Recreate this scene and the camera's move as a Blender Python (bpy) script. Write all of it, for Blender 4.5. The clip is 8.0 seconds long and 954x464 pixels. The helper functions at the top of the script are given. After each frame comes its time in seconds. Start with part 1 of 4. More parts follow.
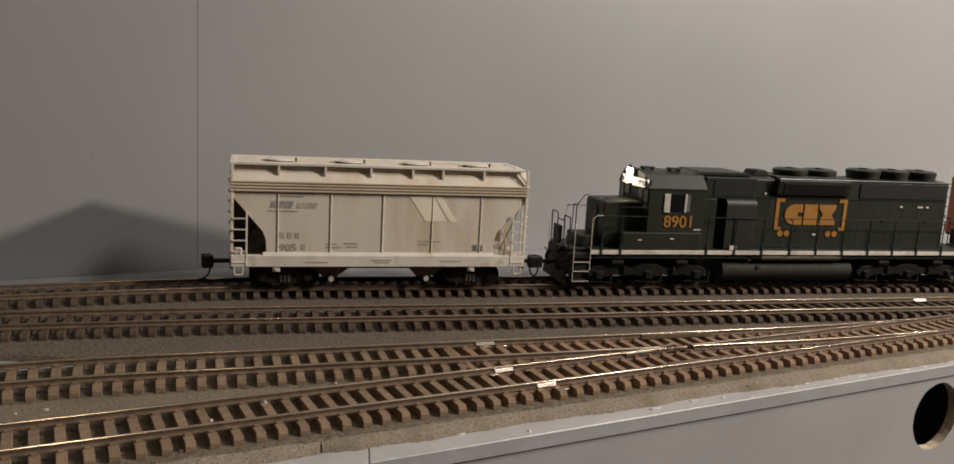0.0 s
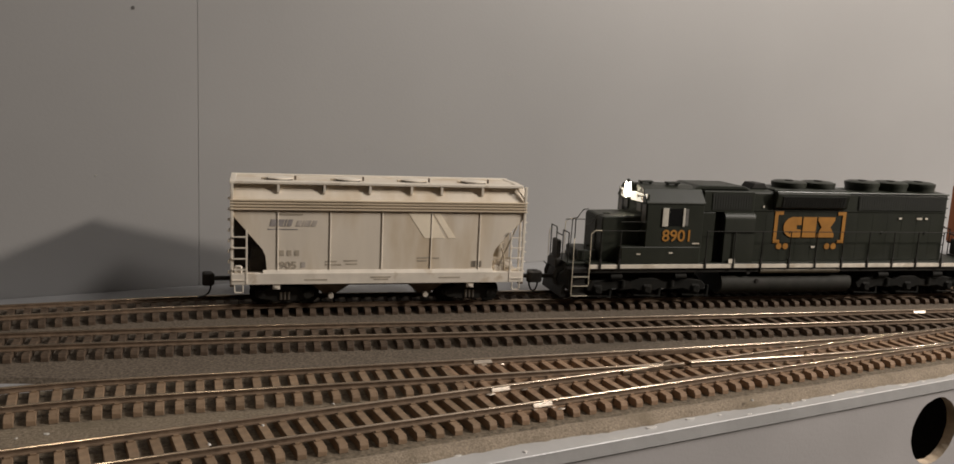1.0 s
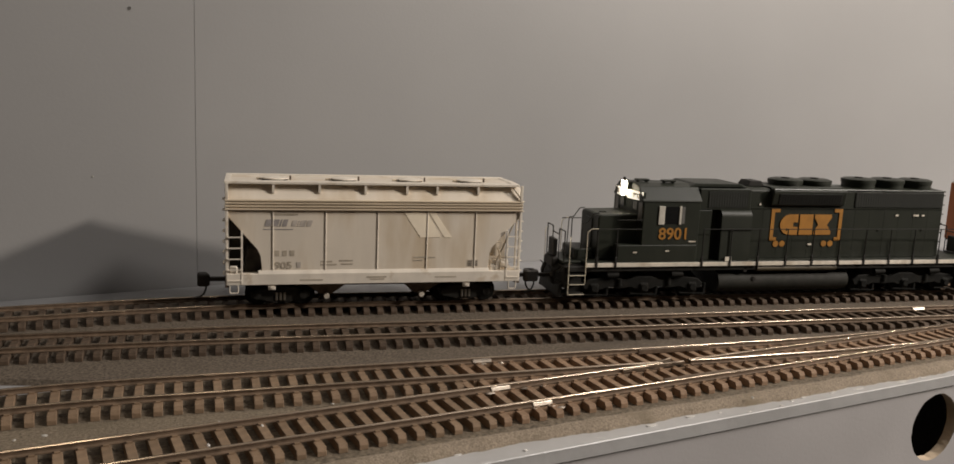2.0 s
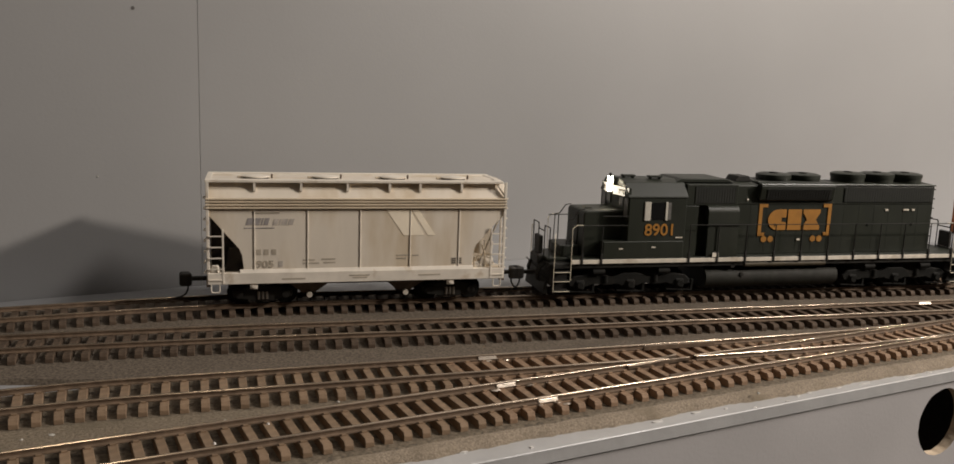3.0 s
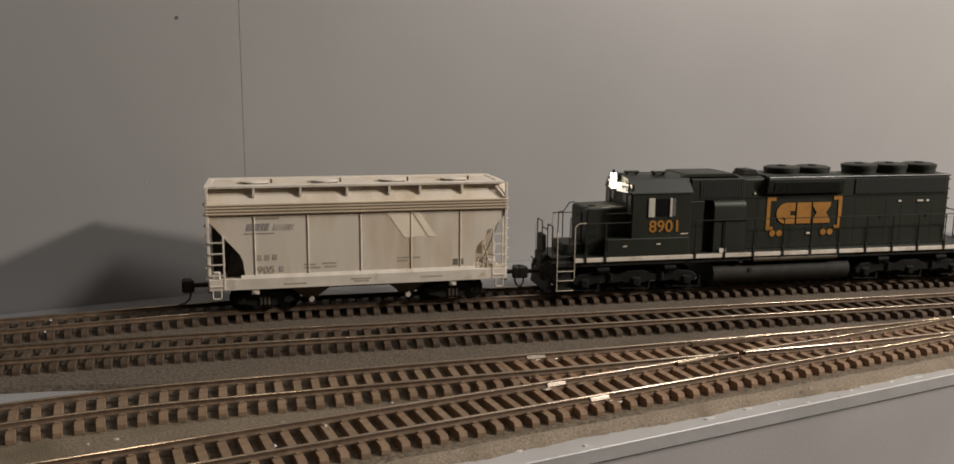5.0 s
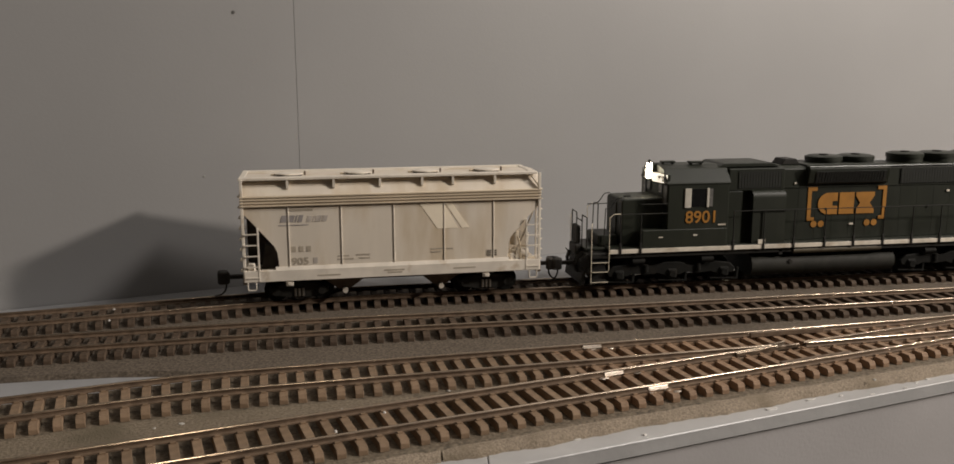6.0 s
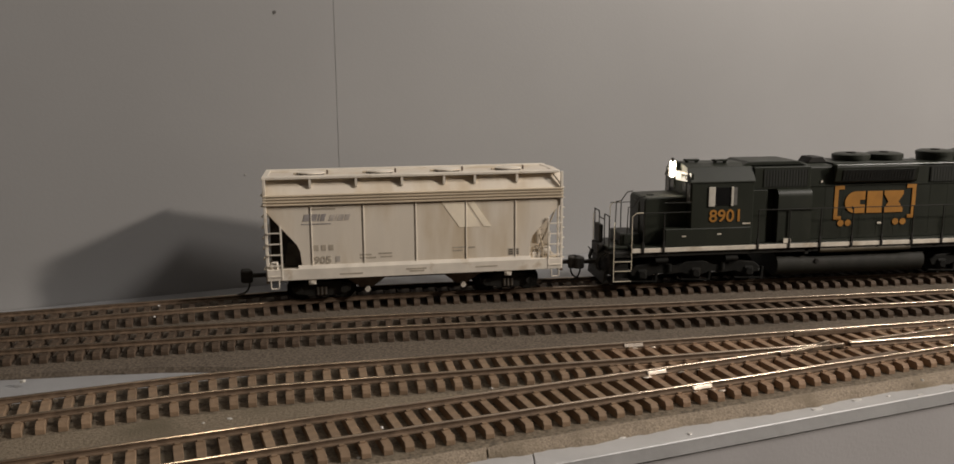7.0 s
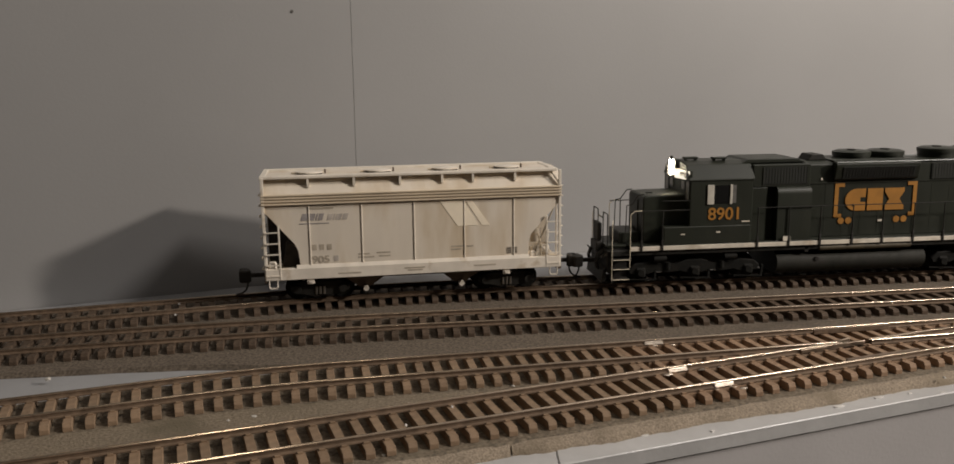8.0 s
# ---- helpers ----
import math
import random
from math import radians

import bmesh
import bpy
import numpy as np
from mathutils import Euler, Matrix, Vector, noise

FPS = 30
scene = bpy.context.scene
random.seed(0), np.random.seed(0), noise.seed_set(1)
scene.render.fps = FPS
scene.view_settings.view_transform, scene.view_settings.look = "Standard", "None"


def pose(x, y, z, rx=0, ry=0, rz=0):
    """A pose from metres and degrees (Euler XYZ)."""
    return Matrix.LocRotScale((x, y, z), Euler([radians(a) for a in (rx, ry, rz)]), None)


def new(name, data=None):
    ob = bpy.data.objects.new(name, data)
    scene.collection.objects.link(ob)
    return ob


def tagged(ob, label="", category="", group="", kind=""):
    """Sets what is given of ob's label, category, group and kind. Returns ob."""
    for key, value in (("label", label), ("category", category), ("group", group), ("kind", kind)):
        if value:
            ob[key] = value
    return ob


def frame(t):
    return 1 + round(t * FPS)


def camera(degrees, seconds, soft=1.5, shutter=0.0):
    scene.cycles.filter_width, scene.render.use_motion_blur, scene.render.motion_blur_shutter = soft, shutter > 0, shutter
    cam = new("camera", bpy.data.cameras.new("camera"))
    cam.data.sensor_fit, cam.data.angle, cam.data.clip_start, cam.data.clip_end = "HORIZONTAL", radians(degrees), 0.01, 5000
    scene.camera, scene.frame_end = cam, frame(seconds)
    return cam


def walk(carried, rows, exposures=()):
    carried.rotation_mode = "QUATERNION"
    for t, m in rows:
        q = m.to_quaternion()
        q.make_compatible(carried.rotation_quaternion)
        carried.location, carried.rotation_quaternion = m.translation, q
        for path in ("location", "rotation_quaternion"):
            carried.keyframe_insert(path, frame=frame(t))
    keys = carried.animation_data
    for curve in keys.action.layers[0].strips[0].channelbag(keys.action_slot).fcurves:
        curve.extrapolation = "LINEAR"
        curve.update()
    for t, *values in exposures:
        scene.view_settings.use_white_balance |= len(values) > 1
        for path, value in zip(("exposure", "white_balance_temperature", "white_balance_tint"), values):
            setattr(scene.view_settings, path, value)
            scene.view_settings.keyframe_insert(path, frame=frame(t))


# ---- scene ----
# Lengths below are in millimetres of the model (1:87) unless noted; z = 0 is the top of the rails.
BENCH = 1.10  # height of the rail tops over the room's floor, in metres
MM = 0.001
cam = camera(57.78, 8.0, soft=1.6)
PATH = [
    (0.0, 2.4, -342.8, 93.5, -14.487, -9.792, -3.153),
    (0.5, 2.3, -342.8, 93.9, -14.432, -9.785, -3.127),
    (0.6, 2.3, -342.8, 94.0, -14.420, -9.780, -3.120),
    (0.7, 2.6, -343.0, 94.5, -14.160, -9.770, -3.090),
    (0.8, 3.2, -343.4, 95.8, -14.130, -9.735, -3.000),
    (0.9, 4.5, -344.2, 98.5, -14.170, -9.655, -2.820),
    (1.0, 5.1, -344.6, 99.9, -14.146, -9.613, -2.729),
    (1.5, 5.0, -344.0, 99.2, -14.267, -9.505, -2.588),
    (3.0, 5.2, -343.9, 99.1, -14.080, -9.765, -2.000),
    (3.5, 4.3, -344.3, 99.2, -13.817, -9.746, -1.686),
    (4.0, 3.5, -344.3, 99.9, -13.472, -9.812, -1.373),
    (4.5, 1.1, -344.4, 101.5, -13.218, -9.872, -0.986),
    (6.0, -5.1, -343.8, 98.5, -9.435, -10.349, 0.130),
    (6.5, -7.2, -343.8, 99.5, -8.283, -10.304, 0.262),
    (7.0, -10.1, -343.9, 98.6, -7.581, -10.455, 0.387),
    (7.5, -12.0, -343.7, 98.3, -7.253, -10.571, 0.515),
    (8.0, -14.2, -344.3, 99.2, -7.016, -10.645, 0.624),
]
walk(cam, [(t, pose(x * MM, y * MM, BENCH + z * MM, 90 + p, r, w)) for t, x, y, z, w, p, r in PATH], exposures=[(0.0, 0.0), (8.0, 0.0)])

# ---- light: a bulb in the aisle on the right, a cooler ceiling lamp above it, a small lamp over the aisle ----
world = bpy.data.worlds.new("room_air")
world.use_nodes = True
world.node_tree.nodes["Background"].inputs[0].default_value = (0.75, 0.85, 1.0, 1)
world.node_tree.nodes["Background"].inputs[1].default_value = 0.012
scene.world = world


def lamp(name, at, watts, colour, size):
    data = bpy.data.lights.new(name, "POINT")
    data.energy, data.color = watts, colour
    data.shadow_soft_size = size
    ob = new(name, data)
    ob.matrix_world = pose(at[0] * MM, at[1] * MM, BENCH + at[2] * MM)
    return ob


lamp("bulb_light", (1205, -424, 561), 47.0, (1.0, 0.89, 0.78), 0.04)
lamp("ceiling_light", (830, -366, 820), 22.0, (1.0, 0.93, 0.87), 0.10)
lamp("aisle_light", (40, -405, 880), 1.65, (1.0, 0.86, 0.70), 0.04)


# ---- materials ----
def material(name, colour, rough=0.6, metal=0.0, vary=0.25, scale=400, bump=0.15, stain=None, stain_at=0.55, stain_scale=60, fine=3000, stretch=(1, 1, 1), spec=0.5, each=0.0):
    m = bpy.data.materials.new(name)
    m.use_nodes = True
    n, l = m.node_tree.nodes, m.node_tree.links
    b = n["Principled BSDF"]
    b.inputs["Metallic"].default_value = metal
    b.inputs["Specular IOR Level"].default_value = spec
    tc = n.new("ShaderNodeTexCoord")
    mp = n.new("ShaderNodeMapping")
    mp.inputs["Scale"].default_value = stretch
    l.new(tc.outputs["Object"], mp.inputs["Vector"])

    def noise_at(s, detail=4.0):
        t = n.new("ShaderNodeTexNoise")
        t.inputs["Scale"].default_value, t.inputs["Detail"].default_value = s, detail
        l.new(mp.outputs[0], t.inputs["Vector"])
        return t.outputs["Fac"]

    def mixed(fac, a, c):
        x = n.new("ShaderNodeMix")
        x.data_type = "RGBA"
        for socket, v in ((x.inputs[0], fac), (x.inputs[6], a), (x.inputs[7], c)):
            if isinstance(v, tuple):
                socket.default_value = v
            else:
                l.new(v, socket)
        return x.outputs[2]

    def ramp(fac, lo, hi):
        x = n.new("ShaderNodeMapRange")
        x.inputs[1].default_value, x.inputs[2].default_value = lo, hi
        l.new(fac, x.inputs[0])
        return x.outputs[0]

    dark = tuple(c * (1 - vary) for c in colour) + (1,)
    light = tuple(min(1, c * (1 + vary)) for c in colour) + (1,)
    big = noise_at(scale)
    col = mixed(ramp(big, 0.3, 0.7), dark, light)
    if stain:
        col = mixed(ramp(noise_at(stain_scale, 6.0), stain_at, stain_at + 0.18), col, tuple(stain) + (1,))
    if each:
        info = n.new("ShaderNodeObjectInfo")
        hsv = n.new("ShaderNodeHueSaturation")
        l.new(col, hsv.inputs["Color"])
        mr = n.new("ShaderNodeMapRange")
        mr.inputs[3].default_value, mr.inputs[4].default_value = 1 - each, 1 + each
        l.new(info.outputs["Random"], mr.inputs[0])
        l.new(mr.outputs[0], hsv.inputs["Value"])
        col = hsv.outputs[0]
    l.new(col, b.inputs["Base Color"])
    r = n.new("ShaderNodeMapRange")
    r.inputs[3].default_value, r.inputs[4].default_value = rough - min(0.1, rough * 0.15), min(1, rough + min(0.1, rough * 0.15))
    l.new(noise_at(scale * 1.7), r.inputs[0])
    l.new(r.outputs[0], b.inputs["Roughness"])
    if bump:
        bp = n.new("ShaderNodeBump")
        bp.inputs["Strength"].default_value, bp.inputs["Distance"].default_value = bump, 0.0003
        l.new(noise_at(fine, 6.0), bp.inputs["Height"])
        l.new(bp.outputs[0], b.inputs["Normal"])
    return m


def glowing(name, colour, strength):
    m = bpy.data.materials.new(name)
    m.use_nodes = True
    b = m.node_tree.nodes["Principled BSDF"]
    b.inputs["Base Color"].default_value = (*colour, 1)
    b.inputs["Emission Color"].default_value = (*colour, 1)
    b.inputs["Emission Strength"].default_value = strength
    return m


WALL = material("wall_paint", (0.29, 0.287, 0.285), 0.48, vary=0.035, scale=9, bump=0.14, fine=700)
DECKPAINT = material("deck_paint", (0.295, 0.297, 0.303), 0.5, vary=0.08, scale=60, bump=0.3, fine=700)
EDGEPAINT = material("edge_gloss_paint", (0.42, 0.415, 0.41), 0.33, vary=0.08, scale=60, bump=0.6, fine=260)
FASCIA = material("fascia_paint", (0.425, 0.408, 0.405), 0.5, vary=0.05, scale=25, bump=0.2, fine=900)
BED = material("roadbed_grit", (0.25, 0.205, 0.155), 0.9, vary=0.35, scale=1600, bump=0.9, fine=1500, stain=(0.19, 0.155, 0.11), stain_scale=70, spec=0.2)
BED_DARK = material("roadbed_dark_grit", (0.124, 0.101, 0.078), 0.9, vary=0.5, scale=1000, bump=0.9, fine=1500, stain=(0.085, 0.07, 0.055), stain_scale=40, spec=0.2)
BED_BROWN = material("roadbed_brown_grit", (0.19, 0.155, 0.112), 0.88, vary=0.4, scale=1100, bump=0.9, fine=1500, stain=(0.13, 0.108, 0.074), stain_scale=34, stain_at=0.5, spec=0.25)
# oily strip, darkened further: the shade between the ties is in this colour
BED_OILED_SHADED = material("roadbed_oiled_grit", (0.145, 0.117, 0.084), 0.75, vary=0.5, scale=900, bump=0.8, fine=1500, stain=(0.17, 0.145, 0.105), stain_scale=50, stain_at=0.58, spec=0.3)
TIE = material("tie_brown", (0.225, 0.155, 0.099), 0.72, vary=0.16, scale=400, bump=0.3, fine=1800, stain=(0.23, 0.168, 0.112), stain_scale=90, each=0.12, spec=0.3)
TIE_RED = material("tie_red_brown", (0.255, 0.168, 0.107), 0.72, vary=0.2, scale=500, bump=0.35, fine=1800, stain=(0.24, 0.185, 0.13), stain_scale=90, each=0.12, spec=0.3)
# darker tie brown that also holds the train's shade on the rear tracks
TIE_DARK = material("tie_dark_brown", (0.080, 0.055, 0.037), 0.75, vary=0.3, scale=500, bump=0.35, fine=1800, stain=(0.10, 0.073, 0.05), stain_scale=90, each=0.12, spec=0.3)
RAILSIDE = material("rail_rust_side", (0.135, 0.093, 0.062), 0.6, vary=0.3, scale=350, bump=0.3, spec=0.35)
RAILTOP = material("rail_nickel_top", (0.52, 0.42, 0.315), 0.18, metal=1.0, vary=0.10, scale=60, bump=0, stain=(0.46, 0.37, 0.27), stain_scale=14, stain_at=0.58)
FROGMETAL = material("frog_metal", (0.27, 0.22, 0.17), 0.45, metal=1.0, vary=0.3, scale=250, bump=0.2, stain=(0.16, 0.12, 0.09), stain_scale=160)
JOINER = material("joiner_metal", (0.66, 0.58, 0.49), 0.36, metal=1.0, vary=0.2)
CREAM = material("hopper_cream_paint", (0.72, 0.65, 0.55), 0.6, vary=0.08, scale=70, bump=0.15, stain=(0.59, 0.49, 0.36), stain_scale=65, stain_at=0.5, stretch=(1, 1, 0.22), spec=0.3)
CREAM_TRIM = material("hopper_cream_trim", (0.73, 0.67, 0.58), 0.55, vary=0.10, scale=120, bump=0.1, stain=(0.50, 0.40, 0.28), stain_scale=140, stain_at=0.6, spec=0.3)
CREAM_DIRTY = material("hopper_grimy_strip", (0.60, 0.51, 0.385), 0.65, vary=0.2, scale=90, stretch=(0.25, 1, 1), spec=0.3)
# inner end parts: a darker cream than the body sides
ENDSHEET = material("hopper_dirty_end_sheet", (0.44, 0.385, 0.31), 0.7, vary=0.2, scale=120, stain=(0.30, 0.25, 0.19), stain_scale=120, spec=0.25)
FADEDBLUE = material("faded_blue_ink", (0.31, 0.285, 0.275), 0.7, vary=0.2, scale=300)
BLUEGHOST = material("ghost_blue_ink", (0.50, 0.45, 0.40), 0.7, vary=0.2, scale=300)
FADEDINK = material("faded_grey_ink", (0.42, 0.365, 0.29), 0.7, vary=0.15, scale=300)
DARKINK = material("dark_ink", (0.07, 0.06, 0.05), 0.7, vary=0.2, scale=300)
PALE = material("pale_stripe_ink", (0.93, 0.83, 0.66), 0.6, vary=0.05, scale=150)
UNDERFRAME_DARK = material("underframe_grime", (0.055, 0.047, 0.04), 0.8, vary=0.3, scale=200, bump=0.2)
AIRTANK = material("air_tank_olive", (0.075, 0.06, 0.036), 0.6, vary=0.25, scale=200)
RUST = material("rusty_brown", (0.10, 0.072, 0.05), 0.8, vary=0.3, scale=300, bump=0.3)
BLACK = material("black_plastic", (0.017, 0.016, 0.0135), 0.62, vary=0.3, scale=300, bump=0.15, stain=(0.022, 0.018, 0.014), stain_scale=120, spec=0.35)
COUPLER = material("coupler_dull_metal", (0.038, 0.034, 0.029), 0.6, metal=0.3, vary=0.3, scale=300, bump=0.2)
TANKBLACK = material("tank_dull_black", (0.0165, 0.016, 0.012), 0.72, vary=0.3, scale=200, bump=0.2, stain=(0.022, 0.019, 0.016), stain_scale=90, spec=0.3)
TRUCKGREY = material("truck_weathered", (0.0085, 0.0083, 0.007), 0.75, vary=0.3, scale=300, bump=0.25, stain=(0.016, 0.0135, 0.0105), stain_scale=160, spec=0.15)
STEEL = material("wheel_steel", (0.42, 0.40, 0.37), 0.3, metal=1.0, vary=0.15)
GREEN = material("pullman_green", (0.0160, 0.0188, 0.0122), 0.48, vary=0.14, scale=90, bump=0.12, stain=(0.025, 0.027, 0.019), stain_scale=70, stretch=(1, 1, 0.4), spec=0.4)
GREEN_HIGHLIGHT = material("rubbed_green_edge", (0.055, 0.062, 0.048), 0.32, vary=0.2, scale=150, bump=0.1, spec=0.6)
GRILLE = material("grille_dark", (0.012, 0.013, 0.011), 0.6, vary=0.2)
SILLWHITE = material("sill_white_stripe", (0.70, 0.64, 0.54), 0.6, vary=0.15, scale=200, stain=(0.42, 0.35, 0.26), stain_scale=90, stain_at=0.56)
ORANGE = material("orange_ink", (0.37, 0.165, 0.024), 0.55, vary=0.12, scale=200)
YELLOWRAIL = material("pale_yellow_rail", (0.72, 0.65, 0.50), 0.5, vary=0.1)
WINDOWFRAME = material("window_frame_pale", (0.55, 0.52, 0.45), 0.5, vary=0.1)
SASH = material("window_dull_pane", (0.16, 0.155, 0.145), 0.25, vary=0.15, bump=0)
BOARDINK = material("board_ink", (0.16, 0.13, 0.10), 0.7, vary=0.1)
BOXCARORANGE = material("boxcar_orange", (0.40, 0.135, 0.055), 0.55, vary=0.12, scale=60, stain=(0.30, 0.11, 0.05), stain_scale=50, spec=0.3)
GLASS = material("window_dark_glass", (0.012, 0.012, 0.012), 0.12, vary=0.1, bump=0)
HEADGLOW = glowing("headlight_glow", (1.0, 0.88, 0.66), 30.0)
BOARDGLOW = glowing("number_board_glow", (1.0, 0.90, 0.72), 1.1)
RAWWOOD = material("raw_wood", (0.50, 0.40, 0.29), 0.8, vary=0.25, scale=200, stretch=(0.2, 1, 1))
CAVITY = material("dark_cavity", (0.05, 0.038, 0.03), 0.9, vary=0.2)
ROOMWALL = material("room_wall", (0.11, 0.111, 0.118), 0.8, vary=0.04, scale=4, bump=0.1)
CEILING = material("ceiling_paint", (0.14, 0.142, 0.15), 0.85, vary=0.04, scale=4, bump=0.1)
FLOOR = material("floor_carpet", (0.10, 0.09, 0.085), 0.95, vary=0.25, scale=60, bump=0.5)
SCREW = material("screw_head", (0.16, 0.155, 0.15), 0.5, vary=0.1)
PAINTFLECK = material("pale_paint_fleck", (0.62, 0.60, 0.57), 0.25, vary=0.1)
WHITEDAB = material("white_filler", (0.45, 0.43, 0.39), 0.8, vary=0.1)


# ---- mesh helpers (millimetres) ----
def box(bm, x0, x1, y0, y1, z0, z1, b=0.0, seg=1):
    vs = [bm.verts.new((x, y, z)) for x in (x0, x1) for y in (y0, y1) for z in (z0, z1)]
    fs = [bm.faces.new([vs[i] for i in q]) for q in ((0, 1, 3, 2), (4, 6, 7, 5), (0, 4, 5, 1), (2, 3, 7, 6), (0, 2, 6, 4), (1, 5, 7, 3))]
    if b:
        es = list({e for f in fs for e in f.edges})
        bmesh.ops.bevel(bm, geom=es, offset=b, segments=seg, affect="EDGES", profile=0.6)
    return bm


def prism(bm, pts, a, c, axis="y", b=0.0):
    """A polygon, in the two other axes in order, drawn out along axis from a to c."""
    def at(p, q):
        return {"x": (q, p[0], p[1]), "y": (p[0], q, p[1]), "z": (p[0], p[1], q)}[axis]
    lo, hi = [bm.verts.new(at(p, a)) for p in pts], [bm.verts.new(at(p, c)) for p in pts]
    fs = [bm.faces.new(lo), bm.faces.new(list(reversed(hi)))]
    k = len(pts)
    fs += [bm.faces.new((lo[i], hi[i], hi[(i + 1) % k], lo[(i + 1) % k])) for i in range(k)]
    if b:
        bmesh.ops.bevel(bm, geom=list({e for f in fs for e in f.edges}), offset=b, segments=1, affect="EDGES")
    return bm


def rod(bm, pts, r, seg=6):
    for p, q in zip(pts, pts[1:]):
        p, q = Vector(p), Vector(q)
        d = q - p
        m = Matrix.Translation((p + q) / 2) @ d.to_track_quat("Z", "Y").to_matrix().to_4x4()
        bmesh.ops.create_cone(bm, cap_ends=True, segments=seg, radius1=r, radius2=r, depth=d.length + r * 0.6, matrix=m)
    return bm


def drum(bm, at, r, h, axis="z", r2=None, seg=20):
    turn = {"z": pose(0, 0, 0), "y": pose(0, 0, 0, 90), "x": pose(0, 0, 0, 0, 90)}[axis]
    bmesh.ops.create_cone(bm, cap_ends=True, segments=seg, radius1=r, radius2=r if r2 is None else r2, depth=h, matrix=Matrix.Translation(at) @ turn)
    return bm


def mesh_of(name, bm, mats, smooth=False):
    bmesh.ops.recalc_face_normals(bm, faces=bm.faces)
    bmesh.ops.scale(bm, vec=(MM, MM, MM), verts=bm.verts)
    me = bpy.data.meshes.new(name)
    bm.to_mesh(me)
    bm.free()
    for m in mats if isinstance(mats, (list, tuple)) else [mats]:
        me.materials.append(m)
    if smooth:
        me.shade_smooth()
        me.set_sharp_from_angle(angle=radians(35))
    return me


def part(name, bm, mats, parent=None, label="", at=(0, 0, 0), smooth=False, kind=""):
    ob = new(name, mesh_of(name, bm, mats, smooth))
    ob.location = Vector(at) * MM
    if parent:
        ob.parent = parent
    return tagged(ob, label=label, kind=kind)


def again(ob, at, parent=None, turn=0.0):
    """The same piece once more, on the same mesh."""
    c = new(ob.name.split(".")[0], ob.data)
    c.location, c.rotation_euler = Vector(at) * MM, (0, 0, turn)
    c.parent = parent or ob.parent
    return c


def thing(name, label, category, x=0.0, y=0.0, z=0.0, group="", kind="", turn=0.0):
    ob = new(name)
    ob.empty_display_size = 0.01
    ob.matrix_world = pose(x * MM, y * MM, BENCH + z * MM, 0, 0, turn)
    return tagged(ob, label=label, category=category, group=group, kind=kind)


def B():
    return bmesh.new()


def single(name, bm, mats, label, category, kind="", smooth=False, at=(0, 0, 0)):
    ob = part(name, bm, mats, smooth=smooth, kind=kind)
    ob.matrix_world = pose(at[0] * MM, at[1] * MM, BENCH + at[2] * MM)
    return tagged(ob, label=label, category=category)


# ---- plan: centre lines of the tracks, the wall and the deck's front edge ----
GAUGE = 17.3  # between the middles of the rail heads


def back_y(x):
    u = max(0.0, 26 - x)
    drop = 0.001 * u * u if u < 80 else 0.001 * 80 * 80 + 0.16 * (u - 80)
    return 49.0 - drop


def second_y(x):
    u = max(0.0, 20 - x)
    return -2.9 - 0.00030 * u * u + 0.012 * max(0.0, x - 100)


def front_y(x):
    return -75.9 + 0.225 * (x - 122)


FRONT_END = 424.0


def third_y(x):
    u = 270 - x
    gap = 0.16 * u if u > 60 else (0.16 * (u + 60) ** 2 / 240 if u > -60 else 0.0)
    v = max(0.0, -30 - x)  # beyond the turnout the branch bends back to run beside the front track
    return front_y(x) + gap - (0.0017 * v * v if v < 50 else 4.25 + 0.17 * (v - 50))


def wall_y(x):
    return 104 + 0.275 * (x + 22)


EDGE_SLOPE = 0.2408


def edge_y(x):
    return -135.5 + EDGE_SLOPE * x


def slope(fn, x):
    return (fn(x + 1) - fn(x - 1)) / 2


# ---- the room ----
def quad_slab(name, pts, z0, z1, mat, label, category):
    ob = single(name, prism(B(), pts, z0, z1, "z"), mat, label, category, "structure")
    return ob


# unseen shell, added dark and distant to keep the bounced light low
FZ = -BENCH * 1000
quad_slab("floor", [(-3600, -5600), (4600, -5600), (4600, 1500), (-3600, 1500)], FZ - 50, FZ, FLOOR, "unseen dark brown carpeted floor that closes the train room", "floor")
quad_slab("ceiling", [(-3600, -5600), (4600, -5600), (4600, 1500), (-3600, 1500)], 1300, 1350, CEILING, "unseen plain dim grey ceiling that closes the train room", "ceiling")
quad_slab("wall_west", [(-3650, -5600), (-3600, -5600), (-3600, 1500), (-3650, 1500)], FZ, 1300, ROOMWALL, "unseen plain grey side wall that closes the train room", "wall")
quad_slab("wall_east", [(4600, -5600), (4650, -5600), (4650, 1500), (4600, 1500)], FZ, 1300, ROOMWALL, "unseen plain grey side wall that closes the train room", "wall")
quad_slab("wall_south", [(-3650, -5650), (4650, -5650), (4650, -5600), (-3650, -5600)], FZ, 1300, ROOMWALL, "unseen plain grey wall that closes the room behind the layout aisle", "wall")
